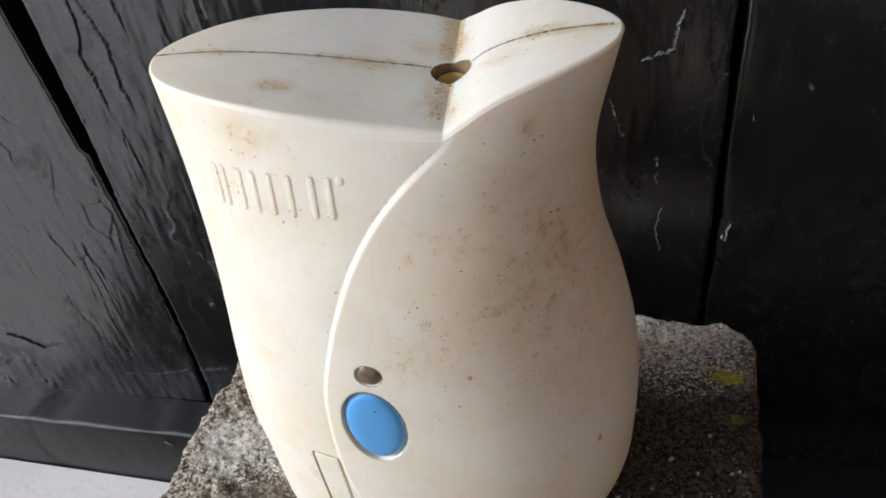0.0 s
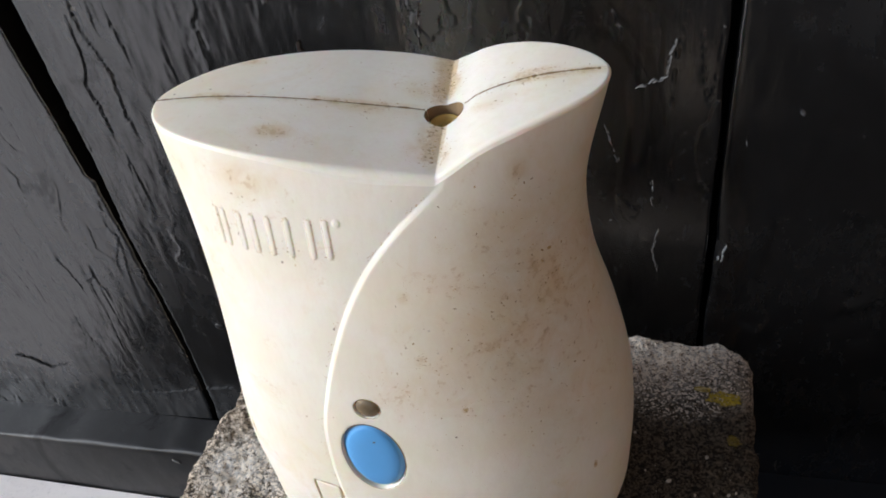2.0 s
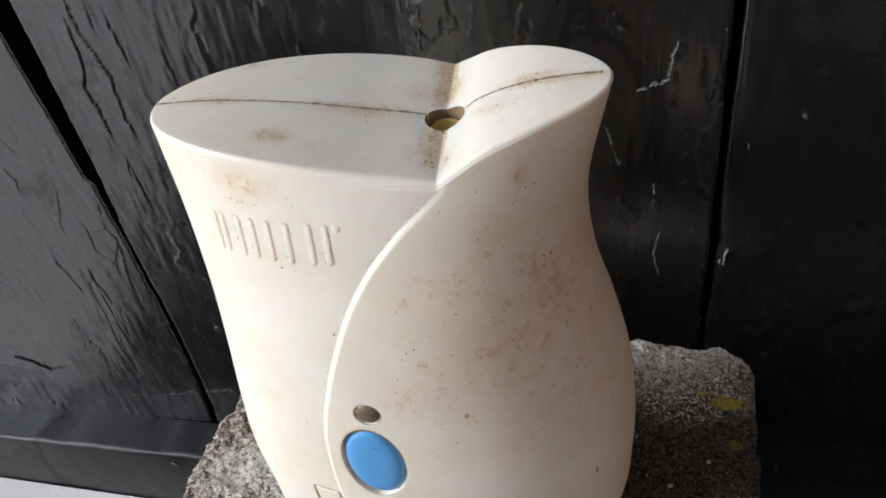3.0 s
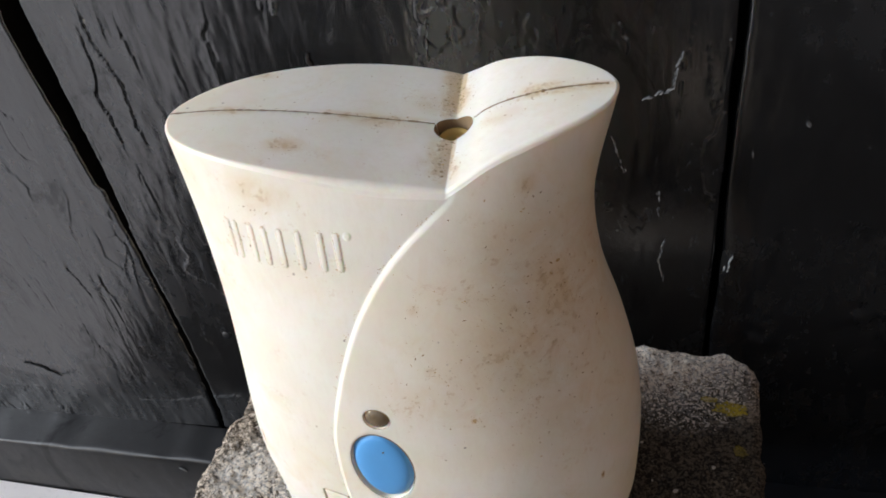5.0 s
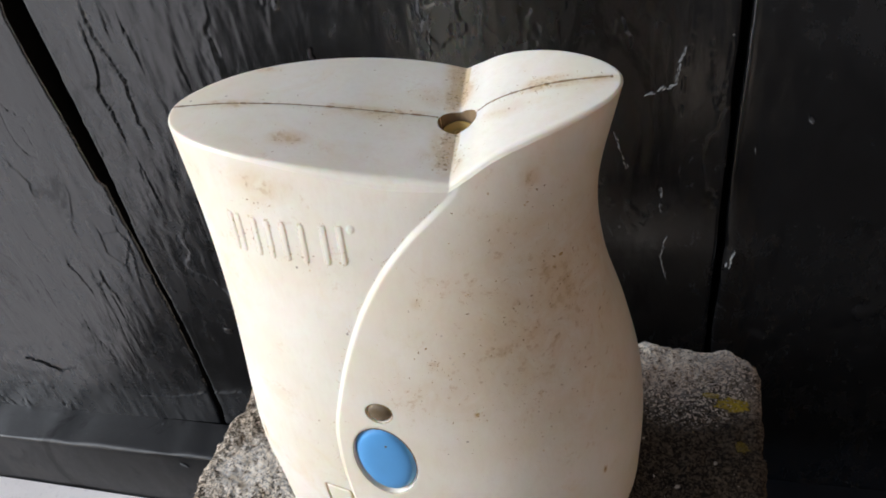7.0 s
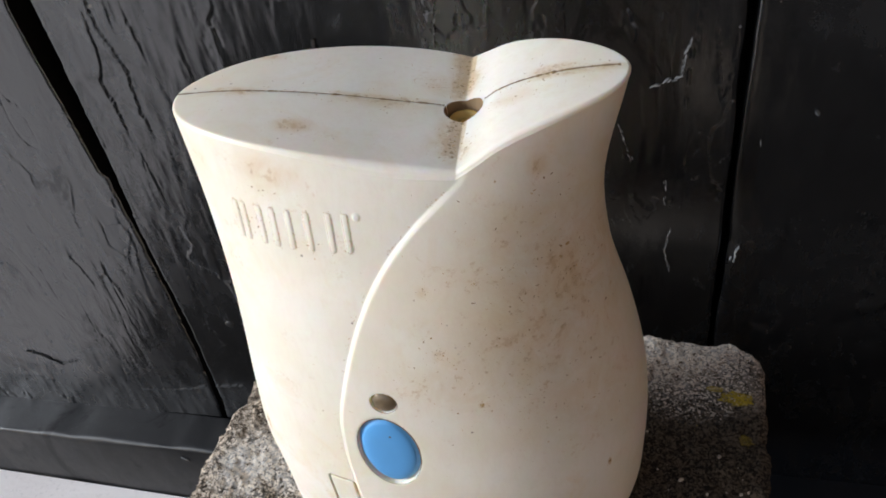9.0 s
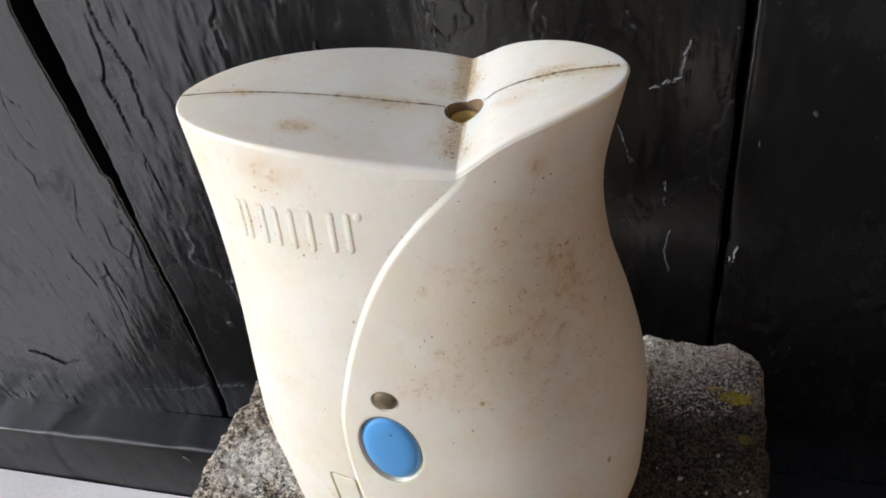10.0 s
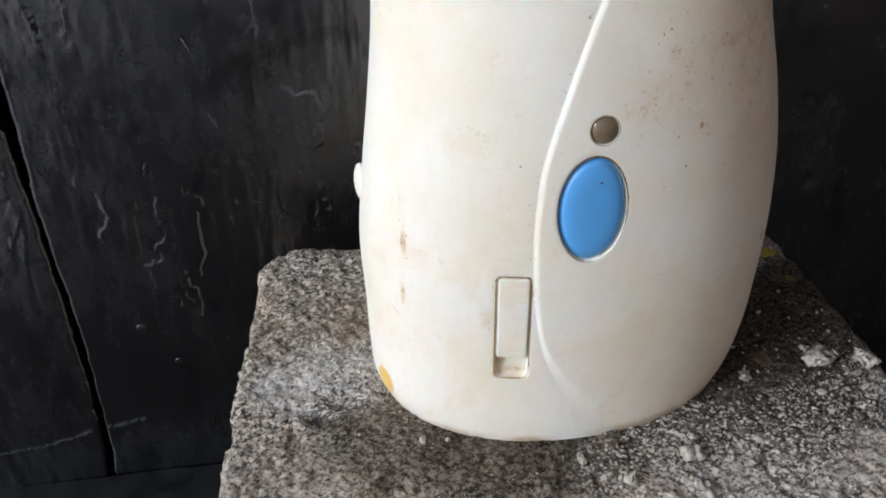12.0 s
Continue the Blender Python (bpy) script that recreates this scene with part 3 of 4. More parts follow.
wall = tagged(new("wall_back"), "weathered black-painted timber board wall", "wall", kind="structure")
BOARDS = [(wander(-0.52, 0.001, 11), broken_edge, 1), (whole_edge, wander(0.0331, 0.0006, 13), 2),
          (wander(0.0358, 0.0006, 14), wander(0.305, 0.001, 15), 3), (wander(-0.80, 0.001, 16), wander(-0.524, 0.001, 17), 4),
          (wander(0.309, 0.001, 18), wander(0.57, 0.001, 19), 5)]
BOARDS += [(wander(0.574 + 0.27 * k, 0.001, 80 + k), wander(0.84 + 0.27 * k, 0.001, 90 + k), 20 + k) for k in range(3)]
BOARDS += [(wander(-0.804 - 0.276 * (k + 1) + 0.004, 0.001, 40 + k), wander(-0.804 - 0.276 * k, 0.001, 60 + k), 6 + k) for k in range(8)]
for left_edge, right_edge, seed in BOARDS:
    verts, faces, painted = plank(left_edge, right_edge, -0.03, 2.0, seed, 0.0006 if seed < 3 else 0.0016 if seed < 6 else 0.006)
    me = part_mesh("plank", verts, faces, paint, wall).data
    me.materials.append(shaded_edge)
    me.polygons.foreach_set("material_index", [int(k >= painted) for k in range(len(me.polygons))])
    me.polygons.foreach_set("use_smooth", [k < painted for k in range(len(me.polygons))])
part("backing", box_bm((-3.02, WALL + 0.019, GROUND), (1.38, WALL + 0.045, 2.0)), shaded_edge, wall)


def chips(points, width, seed, length=0.0009):
    """A ragged line of bare chips in the paint along a polyline (x, z)."""
    rnd = random.Random(seed)
    bm = bmesh.new()
    for (xa, za), (xb, zb) in zip(points, points[1:]):
        count = max(2, int(math.hypot(xb - xa, zb - za) / ((1.1 if width > 0.00012 else 0.6) * length)))
        for k in range(count):
            if rnd.random() < (0.14 if width > 0.00012 else 0.35):
                continue
            t = (k + 0.5) / count
            x, z = xa + (xb - xa) * t + rnd.gauss(0, 0.00035), za + (zb - za) * t + rnd.gauss(0, 0.00035)
            w, a = width * rnd.uniform(0.3, 1.2), math.atan2(zb - za, xb - xa) + rnd.gauss(0, 0.16)
            ring = [bm.verts.new((x + math.cos(a) * length * math.cos(q) - math.sin(a) * w * math.sin(q), WALL - 0.0010 - rnd.uniform(0, 0.0004),
                                  z + math.sin(a) * length * math.cos(q) + math.cos(a) * w * math.sin(q))) for q in (0, 1.1, 2.2, 3.3, 4.3, 5.3)]
            back = [bm.verts.new((q.co.x, WALL + 0.001, q.co.z)) for q in ring]
            bm.faces.new(ring)
            for i in range(6):
                bm.faces.new((ring[i], back[i], back[(i + 1) % 6], ring[(i + 1) % 6]))
    return bm


CHIPS = [([(-0.0705, 0.2764), (-0.0721, 0.2692), (-0.0724, 0.2592)], 0.0002), ([(0.0424, 0.2226), (0.0430, 0.2205)], 0.0002), ([(0.0595, 0.2346), (0.0600, 0.2340)], 0.0002), ([(0.017, 0.262), (0.015, 0.256), (0.014, 0.248)], 0.00028), ([(0.014, 0.248), (0.009, 0.246), (0.003, 0.243)], 0.00028), ([(0.011, 0.204), (0.011, 0.192)], 0.0002), ([(0.014, 0.180), (0.013, 0.174), (0.012, 0.168), (0.014, 0.157)], 0.0002),
         ([(0.040, 0.171), (0.038, 0.164)], 0.0002), ([(-0.007, 0.228), (-0.002, 0.212)], 0.0002), ([(-0.287, 0.0330), (-0.2612, 0.0365), (-0.2410, 0.0420)], 0.00006), ([(-0.233, 0.0435), (-0.2165, 0.0470)], 0.00006), ([(-0.356, 0.058), (-0.345, 0.0544), (-0.3355, 0.049), (-0.323, 0.0536)], 0.0001),
         ([(-0.168, 0.226), (-0.167, 0.221)], 0.0002), ([(-0.163, 0.196), (-0.161, 0.190)], 0.0002), ([(-0.190, 0.178), (-0.193, 0.172)], 0.0002), ([(-0.120, 0.262), (-0.117, 0.250), (-0.121, 0.242)], 0.00025)]
for n_, (line, width) in enumerate(CHIPS):
    part("paint_chips", chips(line, width, n_), chip_mat if width > 0.00012 else scuff_mat, wall, "pale chips along a crack in the black paint")
for x, z, size in ((-0.2074, 0.0982, 0.0026), (-0.1947, 0.0787, 0.0019)):
    bm = bmesh.new()
    bmesh.ops.create_icosphere(bm, subdivisions=3, radius=1, matrix=Matrix.LocRotScale((x, WALL, z), None, (size, size * 0.28, size * 0.8)))
    part("paint_blister", bm, rail_paint, wall, "blister in the black paint", True)

# sole rail at the foot of the wall
profile = ((WALL - 0.0005, 0.0), (0.2480, 0.0), (0.2458, -0.0001), (0.2446, -0.0005), (0.2438, -0.0013), (0.2435, -0.0026), (0.2435, -0.0050), (0.2435, -0.080))
xs = np.concatenate([np.linspace(-3.0, -0.63, 80), np.linspace(-0.62, 1.30, 640)])
line = []
for y, dz in profile:
    q = np.stack([xs * 60, xs * 0 + y * 300, xs * 0 + dz * 300], -1)
    z = 0.0125 + 0.03 * (xs + 0.24) + dz + 0.0004 * fbm(q, 3, 30)
    line.append(np.stack([xs, y + (0.00025 * fbm(q, 3, 40) if y < 0.26 else 0 * xs), np.maximum(z, GROUND - 0.003)], -1))
k = len(xs)
faces = np.concatenate([np.stack([r * k + np.arange(k - 1), (r + 1) * k + np.arange(k - 1), (r + 1) * k + np.arange(1, k), r * k + np.arange(1, k)], -1) for r in range(7)])
rail = part_mesh("sole_rail", np.concatenate(line), faces, rail_paint)
tagged(rail, "black-painted timber rail along the foot of the wall", "rail", kind="structure")
bm = bmesh.new()
bmesh.ops.create_icosphere(bm, subdivisions=2, radius=1, matrix=Matrix.LocRotScale((-0.256, 0.2432, 0.003), Euler((0, 0.6, 0)), (0.0030, 0.0006, 0.0011)))
part("paint_chip", bm, chip_mat, rail, "pale chip in the black paint")


# ---- concrete block ----
def rough_block(lo, hi, spacing, corner, worn, radius, seed):
    """A block with rounded upright corners, a rounded top edge and a pitted, chipped skin; open below."""
    lo, hi = np.array(lo), np.array(hi)
    small = corner

    def plan(x, y):
        """Square plan to a plan with rounded corners, one of them worn off further, and the way outwards."""
        corner = np.where((x < 0) & (y > 0), worn, small)
        qx, qy = np.clip(x, lo[0] + corner, hi[0] - corner), np.clip(y, lo[1] + corner, hi[1] - corner)
        dx, dy = x - qx, y - qy
        k = np.maximum(np.abs(dx), np.abs(dy)) / np.maximum(np.hypot(dx, dy), 1e-9)
        return qx + dx * k, qy + dy * k, dx, dy, corner

    def skin_of(pos, nrm, edge):
        disp = 0.0005 * fbm(pos * 190, 4, seed, 0.6) - 0.0008 * smooth(fbm(pos * 110, 3, seed + 9), 0.25, 0.6)
        disp += 0.00034 * fbm(pos * 620, 2, seed + 30, 0.7) - 0.0007 * smooth(lattice(pos * 330, seed + 40), 0.45, 0.75)
        disp -= edge * 0.0040 * np.maximum(fbm(pos * 45, 3, seed + 5) + 0.15, 0)
        return pos + nrm * disp[:, None]

    nx, ny = int((hi[0] - lo[0]) / spacing) + 1, int((hi[1] - lo[1]) / spacing) + 1
    gx, gy = np.meshgrid(np.linspace(lo[0], hi[0], nx), np.linspace(lo[1], hi[1], ny), indexing="ij")
    x, y, dx, dy, corner = plan(gx.ravel(), gy.ravel())
    inside = corner - np.maximum(np.abs(dx), np.abs(dy))
    k = np.clip((radius - inside) / radius, 0, 1)
    out = np.hypot(dx, dy)
    nrm = np.stack([k * dx / np.maximum(out, 1e-9), k * dy / np.maximum(out, 1e-9), np.sqrt(np.maximum(1 - k * k, 0))], -1)
    z = hi[2] - radius + radius * np.sqrt(np.maximum(1 - k * k, 0))
    edge = 1 - smooth(inside, 0.0, 0.014)
    for px, py, pr, depth in PITS:
        z = z - depth * np.exp(-(np.hypot(x - px, (y - py) * 1.3) / pr) ** 2)
    top = skin_of(np.stack([x, y, z], -1), nrm, edge)
    faces = [grid_faces(nx, ny)[:, ::-1]]
    # the border of the top goes down the four sides
    idx = np.arange(nx * ny).reshape(nx, ny)
    ring = np.concatenate([idx[:-1, 0], idx[-1, :-1], idx[:0:-1, -1], idx[0, :0:-1]])
    levels = np.arange(hi[2] - radius - spacing, lo[2], -spacing * 4)
    verts, m = [top], len(ring)
    rn = np.stack([dx[ring] / out[ring], dy[ring] / out[ring], np.zeros(m)], -1)
    above = ring
    for r, level in enumerate(levels):
        pos = np.stack([x[ring], y[ring], np.full(m, level)], -1)
        e = np.full(m, 1 - float(smooth(np.array(hi[2] - radius - level), 0.0, 0.012)))
        verts.append(skin_of(pos, rn, e))
        below = nx * ny + r * m + np.arange(m)
        faces.append(np.stack([above, below, np.roll(below, -1), np.roll(above, -1)], -1))
        above = below
    return np.concatenate(verts), np.concatenate(faces)


# hollows and broken spots in the top (x, y, radius, depth)
PITS = ((-0.0695, 0.0080, 0.0055, 0.0022), (-0.0760, 0.0000, 0.0030, 0.0015), (-0.0690, 0.0330, 0.0035, 0.0012), (-0.0960, 0.0500, 0.0060, 0.0030), (-0.0560, -0.0270, 0.0022, 0.0014), (0.0740, 0.0120, 0.0050, 0.0016), (0.0860, 0.0300, 0.0060, 0.0018), (0.0560, -0.0100, 0.0060, 0.0012))
verts, faces = rough_block((-0.1015, -0.098, GROUND), (0.0990, 0.1015, TOP), 0.00062, 0.016, 0.021, 0.005, 4)
turn = np.array(Euler((0, 0, radians(-0.7))).to_matrix())
verts = verts @ turn.T + np.array([-0.0485, 0.1405, 0])
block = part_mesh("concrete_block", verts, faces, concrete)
tagged(block, "rough grey concrete block with worn edges and a yellow paint smear", "concrete block")

def stone_bm(bm, x, y, size, rnd, fine):
    m = Matrix.LocRotScale((x, y, TOP + (0.0004 if size < 0.001 else 0.0002)), Euler((rnd.uniform(-0.3, 0.3), rnd.uniform(-0.3, 0.3), rnd.uniform(0, 6))), (size * rnd.uniform(0.8, 1.3), size * rnd.uniform(0.6, 1.0), size * (0.55 if size < 0.001 else 0.32)))
    made = bmesh.ops.create_icosphere(bm, subdivisions=3 if fine else 1, radius=1, matrix=m)
    for q in made["verts"]:
        q.co += 0.55 * size * noise.noise_vector(q.co * 520) + 0.34 * size * noise.noise_vector(q.co * 1500)
        if fine:
            q.co += 0.10 * size * noise.noise_vector(q.co * 3600)


# pale mortar crumbs and fine grit on top of the block
rnd = random.Random(8)
for x, y, size in GRAINS:
    bm = bmesh.new()
    stone_bm(bm, x, y, size, rnd, True)
    tagged(part("mortar_crumb", bm, stone_mat, None, "", True), "rough pale mortar crumb lying on the concrete block", "mortar crumb", "mortar crumbs on the block")
bm = bmesh.new()
for k in range(950):
    if k < 240:
        x, y, size = rnd.uniform(-0.135, 0.042), rnd.uniform(0.06, 0.225), 0.0003 + 0.0007 * rnd.random() ** 2
    else:
        x, y, size = min(rnd.gauss(0.012, 0.030), 0.043), max(rnd.gauss(0.105, 0.028), 0.047), 0.00016 + 0.0005 * rnd.random() ** 2
    stone_bm(bm, x, y, size, rnd, False)
tagged(part("grit", bm, stone_mat, None, "", True), "pale mortar grit scattered on the concrete block", "grit", kind="stuff")

# ---- dispenser ----
FOOT = Vector((-0.052, 0.163, TOP))
dispenser = tagged(new("air_freshener_dispenser"), "grimy cream plastic air freshener dispenser standing on the concrete block", "air freshener")
dispenser.matrix_world = Matrix.Translation(FOOT) @ Euler((0, 0, radians(7))).to_matrix().to_4x4()

# half width, offset and half depth by height over the block
KH = (0.0, 0.004, 0.015, 0.03, 0.05, 0.07, 0.09, 0.11, 0.13, 0.158)
KA = (0.0534, 0.0556, 0.0579, 0.0587, 0.0592, 0.0574, 0.0540, 0.0503, 0.0493, 0.0527)
KC = (0.0006, 0.0010, 0.0021, 0.0026, 0.0025, 0.0027, 0.0020, 0.0004, -0.0002, 0.0021)
KB = (0.0393, 0.0392, 0.0390, 0.0394, 0.0399, 0.0394, 0.0384, 0.0361, 0.0311, 0.0250)
POWER_FRONT, POWER_BACK = 2.10, 1.75
# height of the top along the seam
TOP_X = (-0.060, -0.0500, -0.0383, -0.0246, -0.0113, 0.0018, 0.0122, 0.0178)
TOP_Z = (0.1563, 0.1567, 0.1569, 0.1560, 0.1543, 0.1520, 0.1502, 0.1490)
TOP_XR = (0.0178, 0.0200, 0.0225, 0.0255, 0.0285, 0.0345, 0.0407, 0.0468, 0.062)
TOP_ZR = (0.1490, 0.1502, 0.1515, 0.1532, 0.1545, 0.1562, 0.1573, 0.1578, 0.1577)
# edge of the overlapping petal (x, height)
PETAL = ((0.0190, 0.1510), (0.0188, 0.1478), (0.0143, 0.1437), (0.0090, 0.1391), (0.0033, 0.1329), (-0.0014, 0.1264), (-0.0057, 0.1188), (-0.0101, 0.1086), (-0.0140, 0.0974),
         (-0.0181, 0.0830), (-0.0195, 0.0716), (-0.0199, 0.0600), (-0.0191, 0.0450), (-0.0160, 0.0291), (-0.0098, 0.0155), (-0.0010, 0.0050), (0.0078, -0.0010), (0.0115, -0.0040))
BUTTON, BUTTON_R = (-0.0070, 0.0711), (0.0082, 0.0134)
LAMP, LAMP_R = (-0.0053, 0.0904), 0.0033
SLOT, SLOT_R, SLOT_CORNER = (-0.0244, 0.0379), (0.0042, 0.0157), 0.0014
HOLE, HOLE_R = (0.0177, -0.0017), 0.0046
# raised bars where the maker's mark stands (x, width)
MARK = ((-0.0338, 0.0013), (-0.0318, 0.0013), (-0.0276, 0.0013), (-0.0242, 0.0013), (-0.0203, 0.0013), (-0.0158, 0.0013), (-0.0106, 0.0013), (-0.0068, 0.0013))


def top_height(x, y):
    xs = x + 0.01 * y
    z = np.where(xs < 0.0178, hermite(TOP_X, TOP_Z, xs), hermite(TOP_XR, TOP_ZR, xs)) - 0.010 * y
    # the top levels out round the nozzle
    w = 0.15 * (1 - smooth(np.hypot(x - HOLE[0], y - HOLE[1]), HOLE_R, 1.6 * HOLE_R))
    return z + (0.1496 - z) * w


def petal_distance(x, h):
    """Signed distance to the petal's edge on the front, positive on the petal."""
    pts = np.array(PETAL)
    t = np.linspace(0, len(pts) - 1, 260)
    px, ph = hermite(np.arange(len(pts)), pts[:, 0], t), hermite(np.arange(len(pts)), pts[:, 1], t)
    best = np.full(x.shape, 9.0)
    for a_, c_ in zip(px, ph):
        best = np.minimum(best, np.hypot(x - a_, h - c_))
    order = np.argsort(ph)
    side = np.sign(x - np.interp(h, ph[order], px[order]))
    return best * np.where(side == 0, 1, side)


def lip(x, h):
    d = petal_distance(x, h)
    fade = (0.35 + 0.65 * smooth(h, 0.004, 0.030)) * (1 - 0.75 * smooth(h, 0.138, 0.149))
    return 0.0008 * smooth(d, -0.0007, 0.0011 + 0.004 * (1 - smooth(h, 0.010, 0.036))) * fade * (1 - smooth(x, 0.022, 0.050)), d


def front_depth(x, h):
    """How far the bare front stands out from the seam plane."""
    a_, c_, b_ = hermite(KH, KA, h), hermite(KH, KC, h), hermite(KH, KB, h)
    return b_ * np.maximum(1 - np.minimum(np.abs(x - c_) / a_, 1) ** POWER_FRONT, 0) ** (1 / POWER_FRONT)


def recess(x, h):
    """Depth of the button well, lamp well and switch slot."""
    r = np.hypot((x - BUTTON[0]) / BUTTON_R[0], (h - BUTTON[1]) / BUTTON_R[1])
    depth = 0.0017 * smooth(r, 1.014, 0.985)
    rim = 0.00003 * np.exp(-((r - 1.12) / 0.06) ** 2)
    r = np.hypot(x - LAMP[0], h - LAMP[1]) / LAMP_R
    depth = np.maximum(depth, 0.0010 * smooth(r, 1.06, 0.90))
    qx = np.maximum(np.abs(x - SLOT[0]) - (SLOT_R[0] - SLOT_CORNER), 0)
    qh = np.maximum(np.abs(h - SLOT[1]) - (SLOT_R[1] - SLOT_CORNER), 0)
    depth = np.maximum(depth, 0.0019 * smooth(np.hypot(qx, qh) - SLOT_CORNER, 0.0002, -0.0003))
    raised = 0.00020 * smooth(np.hypot(x + 0.0042, h - 0.1408), 0.0010, 0.0006)
    for mx, width in MARK:
        away = np.hypot(x - mx, np.maximum(np.abs(h - 0.1369) - (0.0047 - 0.5 * width), 0))
        raised = np.maximum(raised, 0.00022 * smooth(away, 0.5 * width + 0.0003, 0.5 * width - 0.0003))
    return depth - rim - raised


def shell(front, columns, rows, top_rows):
    """One half of the case from the foot over the rim to the seam on top: verts by row, and the signed distance to the petal's edge."""
    power = POWER_FRONT if front else POWER_BACK
    phi = np.linspace(np.pi, 2 * np.pi, columns) if front else np.linspace(0, np.pi, columns)
    cs, sn = np.cos(phi), np.sin(phi)
    ex, ey = np.sign(cs) * np.abs(cs) ** (2 / power), np.sign(sn) * np.abs(sn) ** (2 / power)
    fillet = 0.0008 + (0.0013 * np.exp(-((cs - 0.06) / 0.30) ** 2) + 0.0004 * smooth(cs, 0.3, 0.6) * (1 - smooth(cs, 0.85, 1.0)) if front else 0 * sn)

    def ring(h):
        a_, c_, b_ = hermite(KH, KA, h), hermite(KH, KC, h), hermite(KH, KB, h)
        nx, ny = np.sign(ex) * np.abs(ex) ** (power - 1) / a_, np.sign(ey) * np.abs(ey) ** (power - 1) / b_
        k = np.hypot(nx, ny)
        return c_ + a_ * ex, b_ * ey, nx / k, ny / k

    rim = np.full(columns, 0.147)
    for _ in range(6):
        x, y, nx, ny = ring(rim)
        rim = top_height(x, y)
    X, Y, H, D = [], [], [], []
    for k in range(rows):
        h = (rim - fillet) * k / (rows - 1)
        x, y, nx, ny = ring(h)
        out, d = np.zeros(columns), np.full(columns, -1.0)
        if front:
            out, d = lip(x, h)
            out = out - recess(x, h)
        X.append(x + nx * out), Y.append(y + ny * out), H.append(h), D.append(d)
    x0, y0, nx, ny = ring(rim)
    out, d = lip(x0, rim - fillet) if front else (np.zeros(columns), D[-1])
    for k in range(1, 9):
        al = k / 8 * np.pi / 2
        x, y = x0 + nx * (out - fillet * (1 - math.cos(al))), y0 + ny * (out - fillet * (1 - math.cos(al)))
        y = np.where(np.sign(y) == np.sign(y0), y, 0)
        X.append(x), Y.append(y), H.append(top_height(x, y) - fillet * (1 - math.sin(al))), D.append(d)
    xi, yi = X[-1], Y[-1]
    end = -0.00012 if front else 0.00012
    for k in range(1, top_rows + 1):
        w = k / top_rows
        y = yi + (np.where(np.abs(yi) > abs(end), end, yi) - yi) * w
        z = top_height(xi, y)
        # the nozzle well: points beside its rim are drawn onto the circle, those inside sink
        x = xi.copy()
        r = np.maximum(np.hypot(x - HOLE[0], y - HOLE[1]), 1e-9)
        on_rim = np.abs(r - HOLE_R) < 0.00026
        x = np.where(on_rim, HOLE[0] + (x - HOLE[0]) * HOLE_R / r, x)
        y = np.where(on_rim & (np.abs(y) > 0.0006), HOLE[1] + (y - HOLE[1]) * HOLE_R / r, y)
        z = np.where(on_rim, top_height(x, y), z - 0.0075 * (r < HOLE_R))
        X.append(x), Y.append(y), H.append(z), D.append(d)
    X.append(X[-1]), Y.append(Y[-1]), H.append(H[-1] - 0.0018), D.append(d)
    return np.stack([np.array(X), np.array(Y), np.array(H)], -1), np.array(D)


pts, dist = shell(True, 760, 540, 64)
R, Cn = dist.shape
faces = grid_faces(R, Cn)
on_petal = dist.reshape(-1)[faces].max(1) > -0.0003
verts = pts.reshape(-1, 3)


def taken(verts, faces):
    used, back = np.unique(faces, return_inverse=True)
    return verts[used], back.reshape(faces.shape)




def in_well(verts, faces):
    q = verts[faces]
    r = np.hypot(q[..., 0] - HOLE[0], q[..., 1] - HOLE[1]).min(1)
    return (r < HOLE_R - 0.00015) & (q[..., 2].min(1) > 0.13) & (q[..., 2].max(1) < 0.1600)


well = in_well(verts, faces)
part_mesh("well_front", *taken(verts, faces[well]), cavity_plastic, dispenser, "dirty brown inside of the nozzle well")
faces, on_petal = faces[~well], on_petal[~well]
part_mesh("front_shell", *taken(verts, faces[~on_petal]), shell_plastic, dispenser)
part_mesh("front_petal", *taken(verts, faces[on_petal]), shell_plastic, dispenser, "overlapping petal-shaped front panel with brown grime")
pts, dist = shell(False, 420, 120, 64)
verts, faces = pts.reshape(-1, 3), grid_faces(*dist.shape)
well = in_well(verts, faces)
part_mesh("well_back", *taken(verts, faces[well]), cavity_plastic, dispenser, "dirty brown inside of the nozzle well")
part_mesh("back_shell", *taken(verts, faces[~well]), shell_plastic, dispenser)

# dirt packed in the seam on top
seam_brown = simple_plastic("seam_brown", (0.30, 0.195, 0.10), 0.9)
xs = np.linspace(-0.0500, 0.0526, 520)
xs = xs[np.abs(xs - HOLE[0]) > HOLE_R]
for run in (xs[xs < HOLE[0]], xs[xs > HOLE[0]]):
    half = np.where(run > 0.02, 0.00014, 0.00010) + np.where(run > 0.02, 0.00024, 0.00016) * np.abs(fbm(np.stack([run * 420, run * 0, run * 0], -1), 4, 3, 0.8))
    z = top_height(run, run * 0) + 0.00003
    line = np.concatenate([np.stack([run, y * half, z + dz], -1) for y, dz in ((-1, 0), (1, 0), (1, -0.002), (-1, -0.002))])
    k = len(run)
    f = [(r * k + i, r * k + i + 1, (r + 1) % 4 * k + i + 1, (r + 1) % 4 * k + i) for r in range(4) for i in range(k - 1)]
    part_mesh("seam_dirt", line, f, seam_brown, dispenser, "dark dirt in the top seam")

